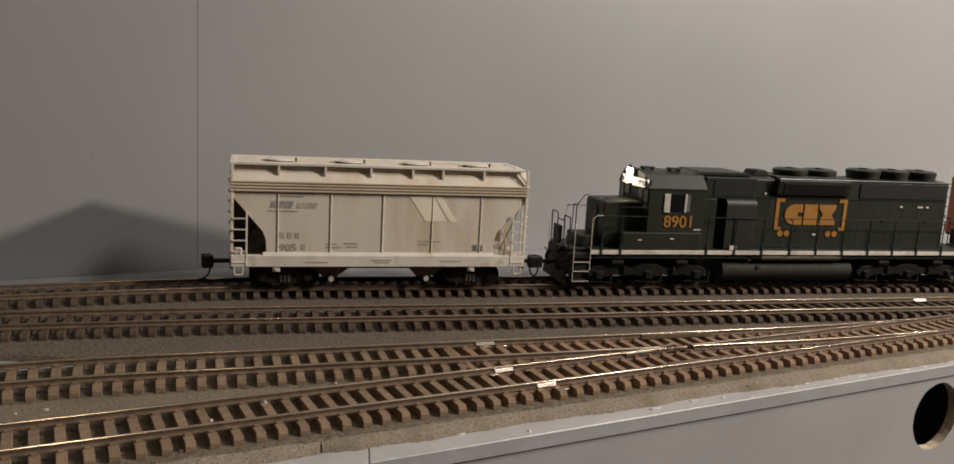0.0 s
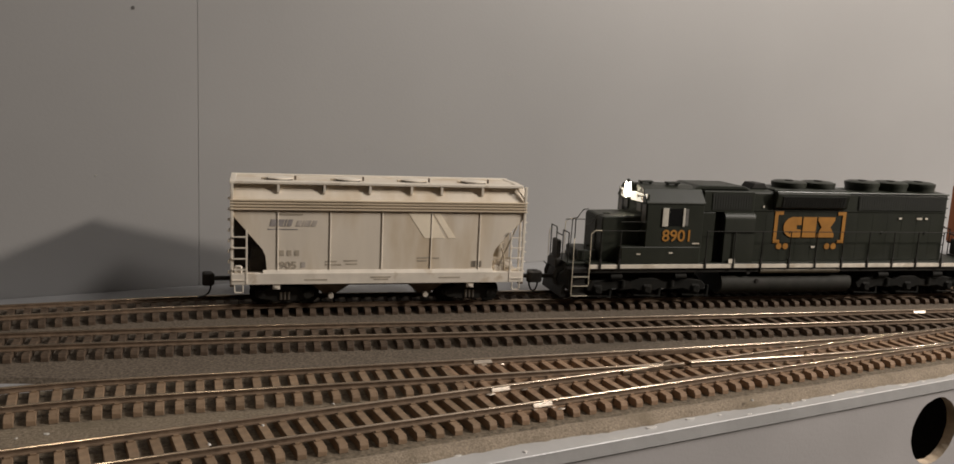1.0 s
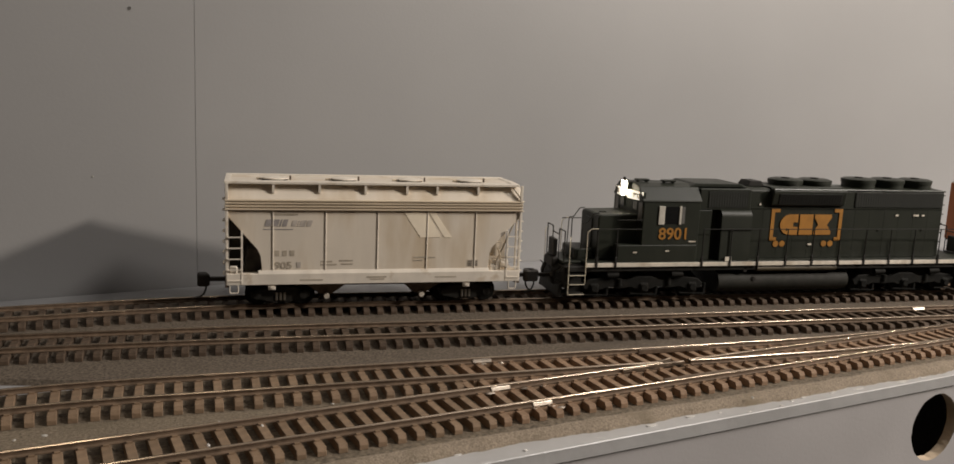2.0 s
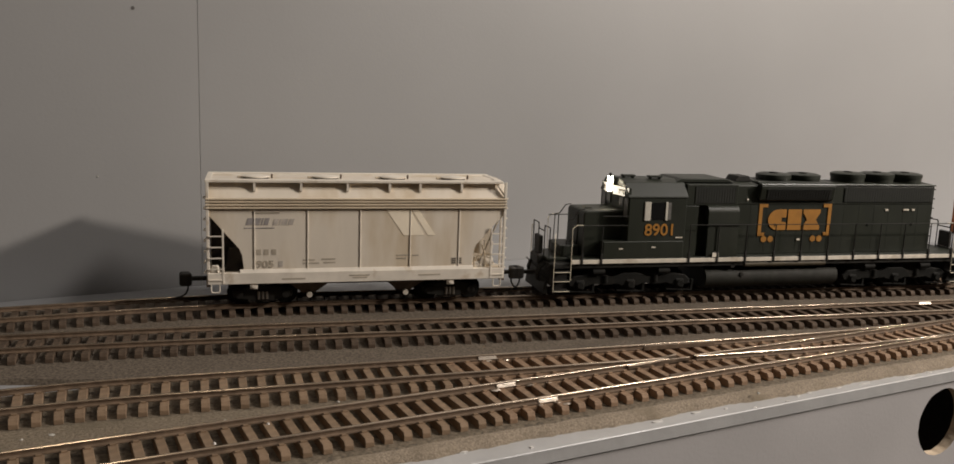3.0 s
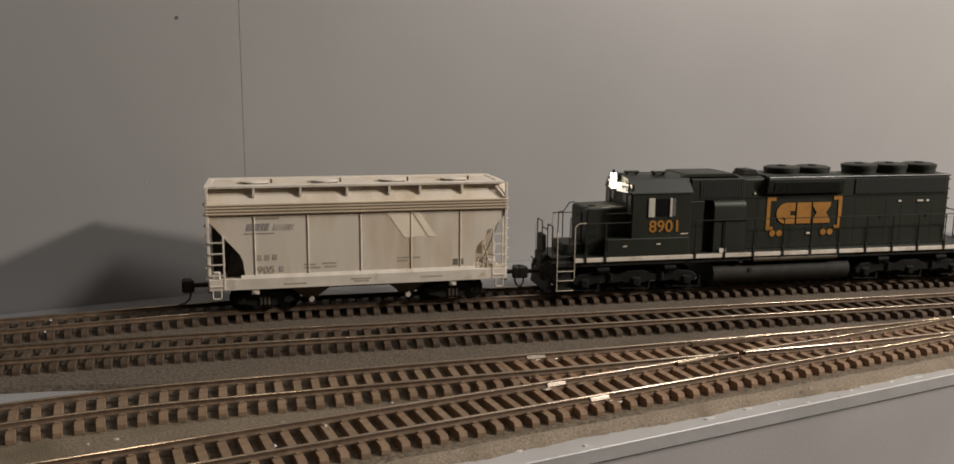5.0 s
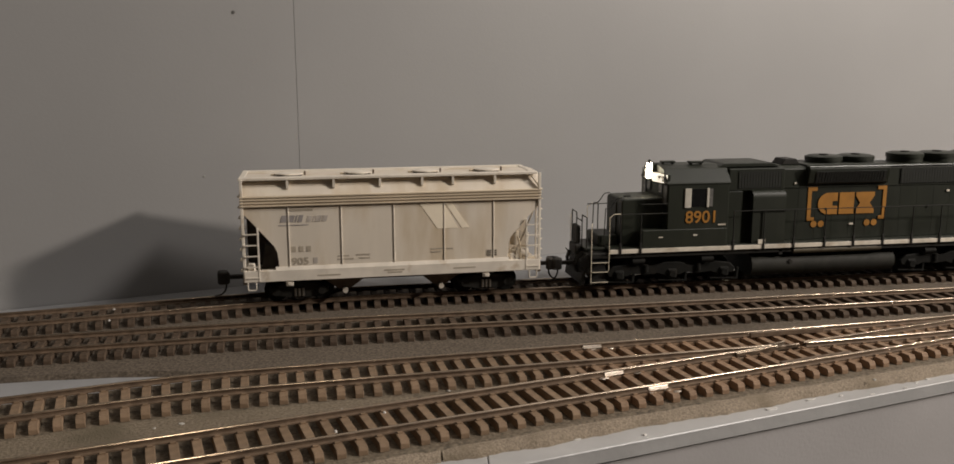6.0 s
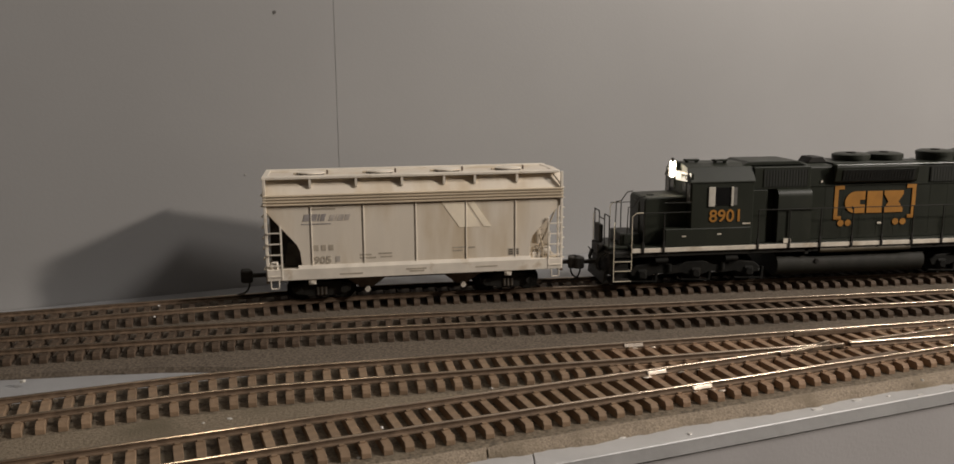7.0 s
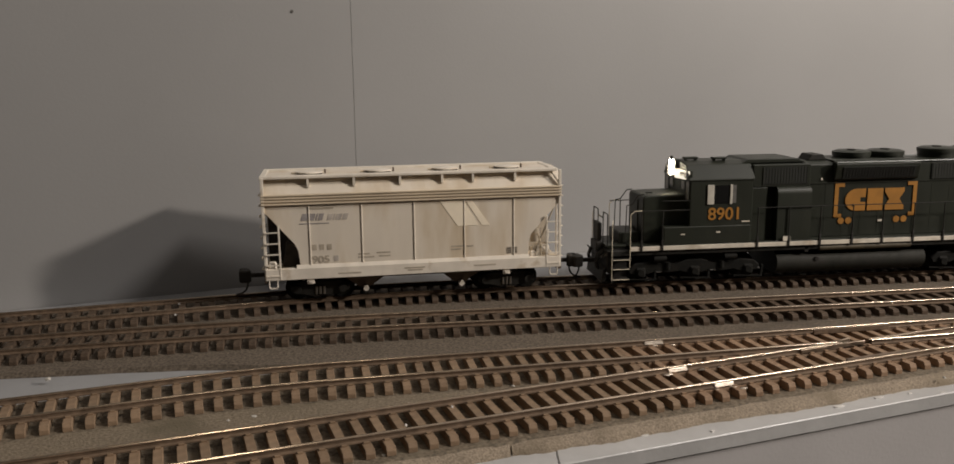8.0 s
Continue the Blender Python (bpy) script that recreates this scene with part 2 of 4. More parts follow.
# the wall behind the layout: two painted boards that meet in a hairline joint
north = thing("wall_north", "matt grey painted wallboard behind the layout", "wall", kind="structure")
for x0, x1 in ((-3600, -22.3), (-22.1, 4600)):
    part("wall_panel", prism(B(), [(x0, wall_y(x0)), (x1, wall_y(x1)), (x1, wall_y(x1) + 12), (x0, wall_y(x0) + 12)], FZ, 1300, "z"), WALL, north)
part("joint_backing", prism(B(), [(-40, wall_y(-40) + 12.2), (0, wall_y(0) + 12.2), (0, wall_y(0) + 16), (-40, wall_y(-40) + 16)], FZ, 1300, "z"), CAVITY, north)
for sx, sz, r in ((-50.3, 128, 0.8), (-67.6, 49.8, 0.35)):
    screw = single("screw_head", drum(B(), (0, 0, 0), r, 0.6, "y", seg=10), SCREW if sz > 100 else WHITEDAB, "tiny dark screw head in the grey wallboard" if sz > 100 else "tiny pale paint nib on the grey wallboard", "screw", at=(sx, wall_y(sx) - 0.1, sz))

# ---- the deck, its edge strip and the fascia with a round hole ----
DECK, DECK_TOP = -8.0, -6.6
X0, X1 = -420, 470
END0, END1 = -760, 1300  # the ends of the benchwork
quad_slab("deck", [(END0, edge_y(END0) + 17), (END1, edge_y(END1) + 17), (END1, wall_y(END1) - 1), (END0, wall_y(END0) - 1)], DECK - 7.5, DECK_TOP, DECKPAINT, "grey painted plywood deck of the layout", "deck")


LIP = -12.45  # lower edge of the painted edging


def edging(a, c, lift):
    bm = prism(B(), [(a, edge_y(a)), (c, edge_y(c)), (c + 2.0, edge_y(c) + 16.9), (a + (2.0 if a > 0 else 0), edge_y(a) + 16.9)], -8.6, DECK + 0.15 + lift, "z", b=0.25)
    k = max(2, int((c - a) / 12))
    rows = []
    for i in range(k + 1):
        x = a + (c - a) * i / k
        y, z = edge_y(x), LIP
        rows.append([bm.verts.new(p) for p in ((x, y + 0.05, -8.3), (x, y + 0.05, z + 0.25), (x, y + 0.3, z), (x, y + 0.95, z), (x, y + 0.95, -8.3))])
    for r, q in zip(rows, rows[1:]):
        for j in range(5):
            bm.faces.new((r[j], q[j], q[(j + 1) % 5], r[(j + 1) % 5]))
    bm.faces.new(rows[0]), bm.faces.new(rows[-1])
    bmesh.ops.recalc_face_normals(bm, faces=bm.faces)
    single("edge_strip", bm, EDGEPAINT, "glossy grey painted wooden edging along the deck", "trim", "structure")


edging(END0, 34.0, 0.0)
edging(34.2, END1, 0.12)


def fascia():
    """A board with a round hole; built in its own plane: u along it, z up."""
    u = Vector((1, EDGE_SLOPE, 0)).normalized()
    hole_u, hole_z, r, thick = (272.5 - END0) / u.x, -29.3, 14.1, 4.2
    u1, z0, z1 = (END1 - END0) / u.x, -150.0, -8.65
    bm = B()
    k = 40

    def at(a, z, d):
        return (END0 + a * u.x - d * u.y, edge_y(END0) + 0.9 + a * u.y + d * u.x, z)

    rings = []
    for d in (0.0, thick):
        ring = [bm.verts.new(at(hole_u + r * math.cos(2 * math.pi * i / k) * random.uniform(0.985, 1.015), hole_z + r * math.sin(2 * math.pi * i / k) * random.uniform(0.985, 1.015), d)) for i in range(k)]
        rings.append(ring)
        sq = []
        half = min(z1 - hole_z, 19.6)
        for i in range(k):
            c, s = math.cos(2 * math.pi * i / k), math.sin(2 * math.pi * i / k)
            f = half / max(abs(c), abs(s))
            sq.append(bm.verts.new(at(hole_u + c * f, hole_z + s * f, d)))
        for i in range(k):
            bm.faces.new((ring[i], ring[(i + 1) % k], sq[(i + 1) % k], sq[i]))
    rim = [bm.faces.new((rings[0][i], rings[0][(i + 1) % k], rings[1][(i + 1) % k], rings[1][i])) for i in range(k)]
    for f in rim:
        f.material_index = 1
    half = 19.6 if z1 - hole_z > 19.6 else z1 - hole_z
    for a0, a1, b0, b1 in ((0, hole_u - half, z0, z1), (hole_u + half, u1, z0, z1), (hole_u - half, hole_u + half, z0, hole_z - half), (hole_u - half, hole_u + half, hole_z + half, z1)):
        if b1 - b0 < 0.01:
            continue
        for d in (0.0, thick):
            bm.faces.new([bm.verts.new(at(*p, d)) for p in ((a0, b0), (a1, b0), (a1, b1), (a0, b1))])
    ob = part("fascia_board", bm, [FASCIA, RAWWOOD], kind="structure")
    ob.location = (0, 0, BENCH)
    tagged(ob, label="smooth grey painted fascia board with a round cable hole", category="fascia")
    # added board; its dark colour stands for the unlit inside of the hole
    back = single("fascia_backing", prism(B(), [(END0, edge_y(END0) + 70), (END1, edge_y(END1) + 70), (END1, edge_y(END1) + 76), (END0, edge_y(END0) + 76)], -150, DECK - 7.6, "z"), CAVITY, "dark board added under the deck for the fascia hole's unlit inside", "framing", "structure")


fascia()


# ---- roadbeds ----
def ribbon(lo, hi, x0, x1, z0, z1, step=12.0, bevel=2.0, wobble=0.5):
    bm = B()
    rows = []
    k = int((x1 - x0) / step)
    for i in range(k + 1):
        x = x0 + (x1 - x0) * i / k
        a, c = lo(x) + random.uniform(-wobble, wobble), hi(x) + random.uniform(-wobble, wobble)
        rows.append([bm.verts.new(p) for p in ((x, a - bevel, z0), (x, a, z1), (x, c, z1), (x, c + bevel, z0))])
    for r, s in zip(rows, rows[1:]):
        for j in range(3):
            bm.faces.new((r[j], s[j], s[j + 1], r[j + 1]))
    bm.faces.new(rows[0]), bm.faces.new(rows[-1])
    return bm


TIE_TOP, TIE_LOW = -2.1, -4.8
single("roadbed", ribbon(lambda x: max(edge_y(x) + 12, -34.2 - 8.3 * min(1.0, max(0.0, (x + 88) / 60))), lambda x: back_y(x) + 20, X0, X1, DECK, TIE_LOW), BED_DARK, "dark gritty roadbed sheet under the two rear tracks", "roadbed")
def grit_edge(x):
    """The ragged front boundary of the grit, where it runs out on the painted edging."""
    return -125.9 + 0.2189 * x + 0.7 * math.sin(x * 0.09) + 0.35 * math.sin(x * 0.31 + 1.0) + 0.2 * math.sin(x * 1.13)


def grit_bank(a, c):
    bm = B()
    rows = []
    k = int((c - a) / 2.2)
    top = TIE_LOW - 0.35
    for i in range(k + 1):
        x = a + (c - a) * i / k
        y = max(grit_edge(x), edge_y(x) + 2.5) + random.uniform(-0.25, 0.25)
        far = max(y + 6, min(front_y(x) - 14, -45))
        rows.append([bm.verts.new(p) for p in ((x, y, DECK), (x, y + 0.5, DECK + 0.9), (x, y + 1.6 + random.uniform(-0.2, 0.2), top - 0.75), (x, y + 3.4, top), (x, far, top), (x, far + 1, DECK))])
    for r, q in zip(rows, rows[1:]):
        for j in range(5):
            bm.faces.new((r[j], q[j], q[j + 1], r[j + 1]))
    bm.faces.new(rows[0]), bm.faces.new(rows[-1])
    single("roadbed", bm, BED, "tan gritty roadbed sheet along the deck's front edge", "roadbed", smooth=True)


grit_bank(X0, 21.8)
grit_bank(22.4, X1)
single("roadbed", ribbon(lambda x: front_y(x) + 17.2, lambda x: third_y(x) - 17.0, X0, 18, DECK, TIE_LOW + 0.3, step=5.0, bevel=1.0, wobble=0.6), BED_BROWN, "brown gritty filling between the two front tracks", "roadbed")
single("roadbed", ribbon(lambda x: front_y(x) - 18.3, lambda x: max(third_y(x) + 15.5, front_y(x) + 16), X0, 372, DECK, TIE_LOW, step=6.0, wobble=0.5), BED_OILED_SHADED, "oily dark roadbed strip under the front tracks, tie-gap shade in its colour", "roadbed")


# ---- tracks ----
def rail_bm(fn, side, x0, x1, step=8.0):
    """One rail: foot, web and head along a centre line; the head's top face shines."""
    prof = [(-1.0, -2.1), (1.0, -2.1), (1.0, -1.8), (0.25, -1.5), (0.25, -0.75), (0.47, -0.6), (0.47, -0.36), (0.425, -0.262), (0.40, -0.235), (0.19, -0.053), (0.15, -0.024), (0.0, 0.0), (-0.15, -0.024), (-0.19, -0.053), (-0.40, -0.235), (-0.425, -0.262), (-0.47, -0.36), (-0.47, -0.6), (-0.25, -0.75), (-0.25, -1.5), (-1.0, -1.8)]
    bm = B()
    rows = []
    k = max(2, int((x1 - x0) / step))
    for i in range(k + 1):
        x = x0 + (x1 - x0) * i / k
        s = slope(fn, x)
        c = 1 / math.sqrt(1 + s * s)
        nx, ny = -s * c, c
        rows.append([bm.verts.new((x + nx * (side + a), fn(x) + ny * (side + a), z)) for a, z in prof])
    n = len(prof)
    for r, s in zip(rows, rows[1:]):
        for j in range(n):
            f = bm.faces.new((r[j], s[j], s[(j + 1) % n], r[(j + 1) % n]))
            if 7 <= j <= 14:
                f.material_index = 1
    bm.faces.new(rows[0]), bm.faces.new(rows[-1])
    return bm


def tie_bm(lo, hi, seats):
    bm = prism(B(), [(lo, TIE_LOW), (lo, TIE_LOW + 1.5), (lo + 0.7, TIE_TOP), (hi - 0.7, TIE_TOP), (hi, TIE_LOW + 1.5), (hi, TIE_LOW)], -1.34, 1.34, "x", b=0.12)
    for s in seats:
        for d in (-1.55, 1.55):
            box(bm, -0.75, 0.75, s + d - 0.45, s + d + 0.45, TIE_TOP - 0.1, TIE_TOP + 0.45)
    return bm


def lay(name, label, fn, x0, ties_to, step, rails, wood):
    t = thing(name, label, "track", group="tracks on the layout")
    for side, a, c in rails:
        part("rail", rail_bm(fn, side, a, c), [RAILSIDE, RAILTOP], t, smooth=True)
    half = GAUGE / 2
    first = None
    x = x0
    while x < ties_to:
        s = slope(fn, x)
        at, turn = (x + random.uniform(-0.15, 0.15), fn(x), 0), math.atan(s) + random.uniform(-0.012, 0.012)
        if first is None:
            first = part("tie", tie_bm(-15, 15, (-half, half)), wood, t, at=at)
            first.rotation_euler = (0, 0, turn)
        else:
            again(first, at, t, turn)
        x += step(x)
    return t


H = GAUGE / 2
track_back = lay("track", "rearmost model track with brown ties carrying the train", back_y, -418.7, X1, lambda x: 6.15, ((-H, X0, X1), (H, X0, X1)), TIE_DARK)
track_second = lay("track", "second model track with brown plastic ties and nickel rails", second_y, -415.0, X1, lambda x: 6.08 if x < 25 else 6.45, ((-H, X0, X1), (H, X0, X1)), TIE_DARK)
FROG = 162.0
track_third = lay("track", "branch track leading off the turnout, brown ties", third_y, -419.6, 77, lambda x: 6.08, ((H, X0, 330), (-H, X0, 152), (-H, FROG + 4, 312)), TIE)
track_front = lay("track", "front track with a turnout, shiny rails on brown ties", front_y, -420.4, 77, lambda x: 5.88, ((-H, X0, FRONT_END), (H, X0, FROG - 6), (H, FROG + 6, FRONT_END)), TIE)
x = 79.4
while x < 372:
    gap = third_y(x) - front_y(x)
    seats = (-H, H) if gap < 3 else (-H, H, gap - H, gap + H)
    tie = part("tie", tie_bm(-15, 15 + gap, seats), TIE_RED, track_front, at=(x, front_y(x), 0 if x < 318 else -0.15))
    tie.rotation_euler = (0, 0, math.atan(0.225) * 0.75)
    x += 6.2


# plastic webs under the turnout's rails, and the filled throat round the frog
def web_bm(fn, side, x0, x1, half, z0, z1):
    bm = B()
    rows = []
    k = int((x1 - x0) / 12)
    for i in range(k + 1):
        x = x0 + (x1 - x0) * i / k
        s = slope(fn, x)
        c = 1 / math.sqrt(1 + s * s)
        rows.append([bm.verts.new((x - s * c * (side + a), fn(x) + c * (side + a), z)) for a, z in ((-half, z0), (-half, z1), (half, z1), (half, z0))])
    for r, q in zip(rows, rows[1:]):
        for j in range(4):
            bm.faces.new((r[j], q[j], q[(j + 1) % 4], r[(j + 1) % 4]))
    bm.faces.new(rows[0]), bm.faces.new(rows[-1])
    return bm


for fn, side, a, c in ((front_y, -H, 79, 366), (front_y, H, 79, 366), (third_y, H, 79, 330), (third_y, -H, 79, 312)):
    part("tie_web", web_bm(fn, side, a, c, 1.5, TIE_LOW, TIE_TOP - 0.25), TIE_RED, track_front)
throat = [(118, third_y(118) - H), (FROG + 22, third_y(FROG + 22) - H), (FROG + 22, front_y(FROG + 22) + H), (132, front_y(132) + H)]
part("frog_plate", prism(B(), throat, TIE_LOW, TIE_TOP - 0.15, "z"), TIE_RED, track_front, "brown plastic plate round the frog")


def on_rail(fn, x, side):
    s = slope(fn, x)
    c = 1 / math.sqrt(1 + s * s)
    return (x - s * c * side, fn(x) + c * side, 0), math.atan(s)


# frog casting, guard rails, joiners
fx = B()
prism(fx, [(-5, -1.0), (12, -1.9), (24, -2.9), (24, -2.2), (10, 0.1), (22, 2.1), (22, 2.8), (8, 1.5), (-5, 0.7)], -1.8, -0.3, "z", b=0.2)
at, turn = on_rail(front_y, FROG - 20, H)
frog = part("frog", fx, FROGMETAL, track_front, "dull metal frog casting", at=at)
frog.rotation_euler = (0, 0, turn + 0.08)
for fn, side, x in ((third_y, H - 2.0, 168), (front_y, -H + 2.0, 160)):
    g = part("guard_rail", box(B(), -16, 16, -0.5, 0.5, -2.0, -0.1, b=0.15), [RAILSIDE], track_front)
    g.location, g.rotation_euler = Vector(on_rail(fn, x, side)[0]) * MM, (0, 0, on_rail(fn, x, side)[1])
jb = prism(B(), [(-1.15, -2.0), (1.25, -2.0), (1.25, -1.55), (0.62, -1.2), (0.62, -0.75), (-0.62, -0.75), (-0.62, -1.2), (-1.15, -1.55)], -3.6, 3.6, "x", b=0.12)
joiner = None
for fn, side, x, t in ((third_y, H, 88, track_third), (front_y, H, 88, track_front), (front_y, -H, 94, track_front), (second_y, H, 328, track_second), (second_y, -H, 338, track_second)):
    at, turn = on_rail(fn, x, side)
    if joiner is None:
        joiner = part("rail_joiner", jb, JOINER, t, "bright metal rail joiner", at=at)
        joiner.rotation_euler = (0, 0, turn)
    else:
        again(joiner, at, t, turn)["label"] = "bright metal rail joiner"


# spilled solder beside the joiners
blobs = random.Random(11)
for fn, side, x, t in ((third_y, H - 1.6, 88, track_third), (third_y, H - 1.8, 95, track_third), (front_y, H - 1.6, 84, track_front), (front_y, H - 1.5, 97, track_front), (front_y, -H - 1.4, 91, track_front), (front_y, -H - 1.5, 97, track_front), (front_y, -H - 4.0, 99, track_front), (front_y, H + 1.6, 80, track_front), (front_y, H - 1.5, 104, track_front)):
    bm = B()
    bmesh.ops.create_icosphere(bm, subdivisions=2, radius=blobs.uniform(0.6, 1.0))
    for v in bm.verts:
        v.co *= blobs.uniform(0.75, 1.15)
        v.co.x *= 2.0
        v.co.z *= 0.35
    at, turn = on_rail(fn, x, side)
    part("solder_blob", bm, JOINER, t, "bright spilled solder", at=(at[0], at[1], TIE_TOP), smooth=True).rotation_euler = (0, 0, turn)


# track nails, glint put into pale paint; dabs of filler, loose ballast crumbs
for nx, ny in ((-101.6, 41.9), (-99.4, 23.9), (-7.0, -107.2), (7.6, -95.4)):
    single("track_nail", drum(B(), (0, 0, 0), 0.55, 0.5, r2=0.3, seg=10), PAINTFLECK, "tiny track nail between the ties, its glint in pale paint", "nail", at=(nx, ny, TIE_TOP + 0.2))
for cx, cy, r in ((-128.0, -43.0, 1.4), (-52.6, -87.8, 1.0), (-13.6, -120.6, 0.8), (-70, -80, 0.6), (-5, -84, 0.5), (12, -82, 0.6), (1.3, -40.5, 0.9), (48, -45.0, 0.7), (-60, -90, 0.7), (30, -74, 0.7), (66, -70, 0.6), (110, -70, 0.7), (-20, -88, 0.6), (175, -88, 0.8), (40, -79, 0.6)):
    bm = B()
    bmesh.ops.create_icosphere(bm, subdivisions=1, radius=r)
    for v in bm.verts:
        v.co *= random.uniform(0.6, 1.2)
        v.co.z *= 0.5
    single("crumb", bm, WHITEDAB, "pale loose crumb lying on the roadbed", "crumb", at=(cx, cy, TIE_LOW + 0.2))


# flecks of pale paint and filler along the ragged joint of grit and edging
flecks = random.Random(7)
for px in (63, 84, 131, 148, 160, 171, 186, 193, 199, 214, 227, 251, 263, 290, 312):
    bm = B()
    w, d = flecks.uniform(0.7, 3.2), flecks.uniform(0.3, 0.8)
    k = 9
    ring = [(w * math.cos(2 * math.pi * i / k) * flecks.uniform(0.6, 1.1), d * math.sin(2 * math.pi * i / k) * flecks.uniform(0.6, 1.1) + EDGE_SLOPE * w * math.cos(2 * math.pi * i / k)) for i in range(k)]
    prism(bm, ring, 0, 0.35, "z")
    single("paint_fleck", bm, PAINTFLECK, "small glossy fleck of pale paint on the deck edging", "paint fleck", at=(px, edge_y(px) + flecks.uniform(0.8, max(3.0, grit_edge(px) - edge_y(px))), DECK + 0.28))

# ---- rolling stock: shared pieces ----
def wheelset(parent, x, r, half, name="wheelset"):
    """An axle with two flanged wheels; turns about its own middle."""
    w = part(name, rod(B(), [(0, -half - 2, 0), (0, half + 2, 0)], 0.9, 8), STEEL, parent, at=(x, 0, r))
    for s in (-1, 1):
        bm = drum(B(), (0, s * half, 0), r, 2.2, "y", seg=28)
        drum(bm, (0, s * (half - 1.3), 0), r + 0.6, 0.6, "y", seg=28)
        drum(bm, (0, s * (half + 1.2), 0), r * 0.42, 0.8, "y", seg=14)
        for i in range(4):
            a = math.pi / 2 * i
            box(bm, r * 0.62 * math.cos(a) - 0.4, r * 0.62 * math.cos(a) + 0.4, s * (half + 1.2) - 0.15, s * (half + 1.2) + 0.15, r * 0.62 * math.sin(a) - 0.4, r * 0.62 * math.sin(a) + 0.4)
        part("wheel", bm, TRUCKGREY, w, smooth=True)
    return w


def coupler(parent, x, z, way):
    """Knuckle coupler with its curved trip pin; way: -1 looks to -x."""
    bm = box(B(), min(0, way * 9), max(0, way * 9), -1.1, 1.1, -0.9, 0.9, b=0.3)
    prism(bm, [(way * 7.6, -2.0), (way * 9.0, -3.2), (way * 12.0, -3.1), (way * 13.2, -1.9), (way * 13.0, -0.8), (way * 11.2, 0.2), (way * 11.2, 1.0), (way * 13.4, 1.6), (way * 13.0, 3.2), (way * 9.0, 3.0)], -2.9, 2.7, "z", b=0.6)
    c = part("coupler", bm, COUPLER, parent, at=(x, 0, z))
    pts = [(way * 9.4, -0.2, -2.6), (way * 9.6, -0.3, -4.8), (way * 10.4, -0.6, -6.6), (way * 12.0, -1.2, -7.7), (way * 14.6, -2.0, -8.1)]
    part("trip_pin", rod(B(), pts, 0.42, 6), COUPLER, c)
    return c


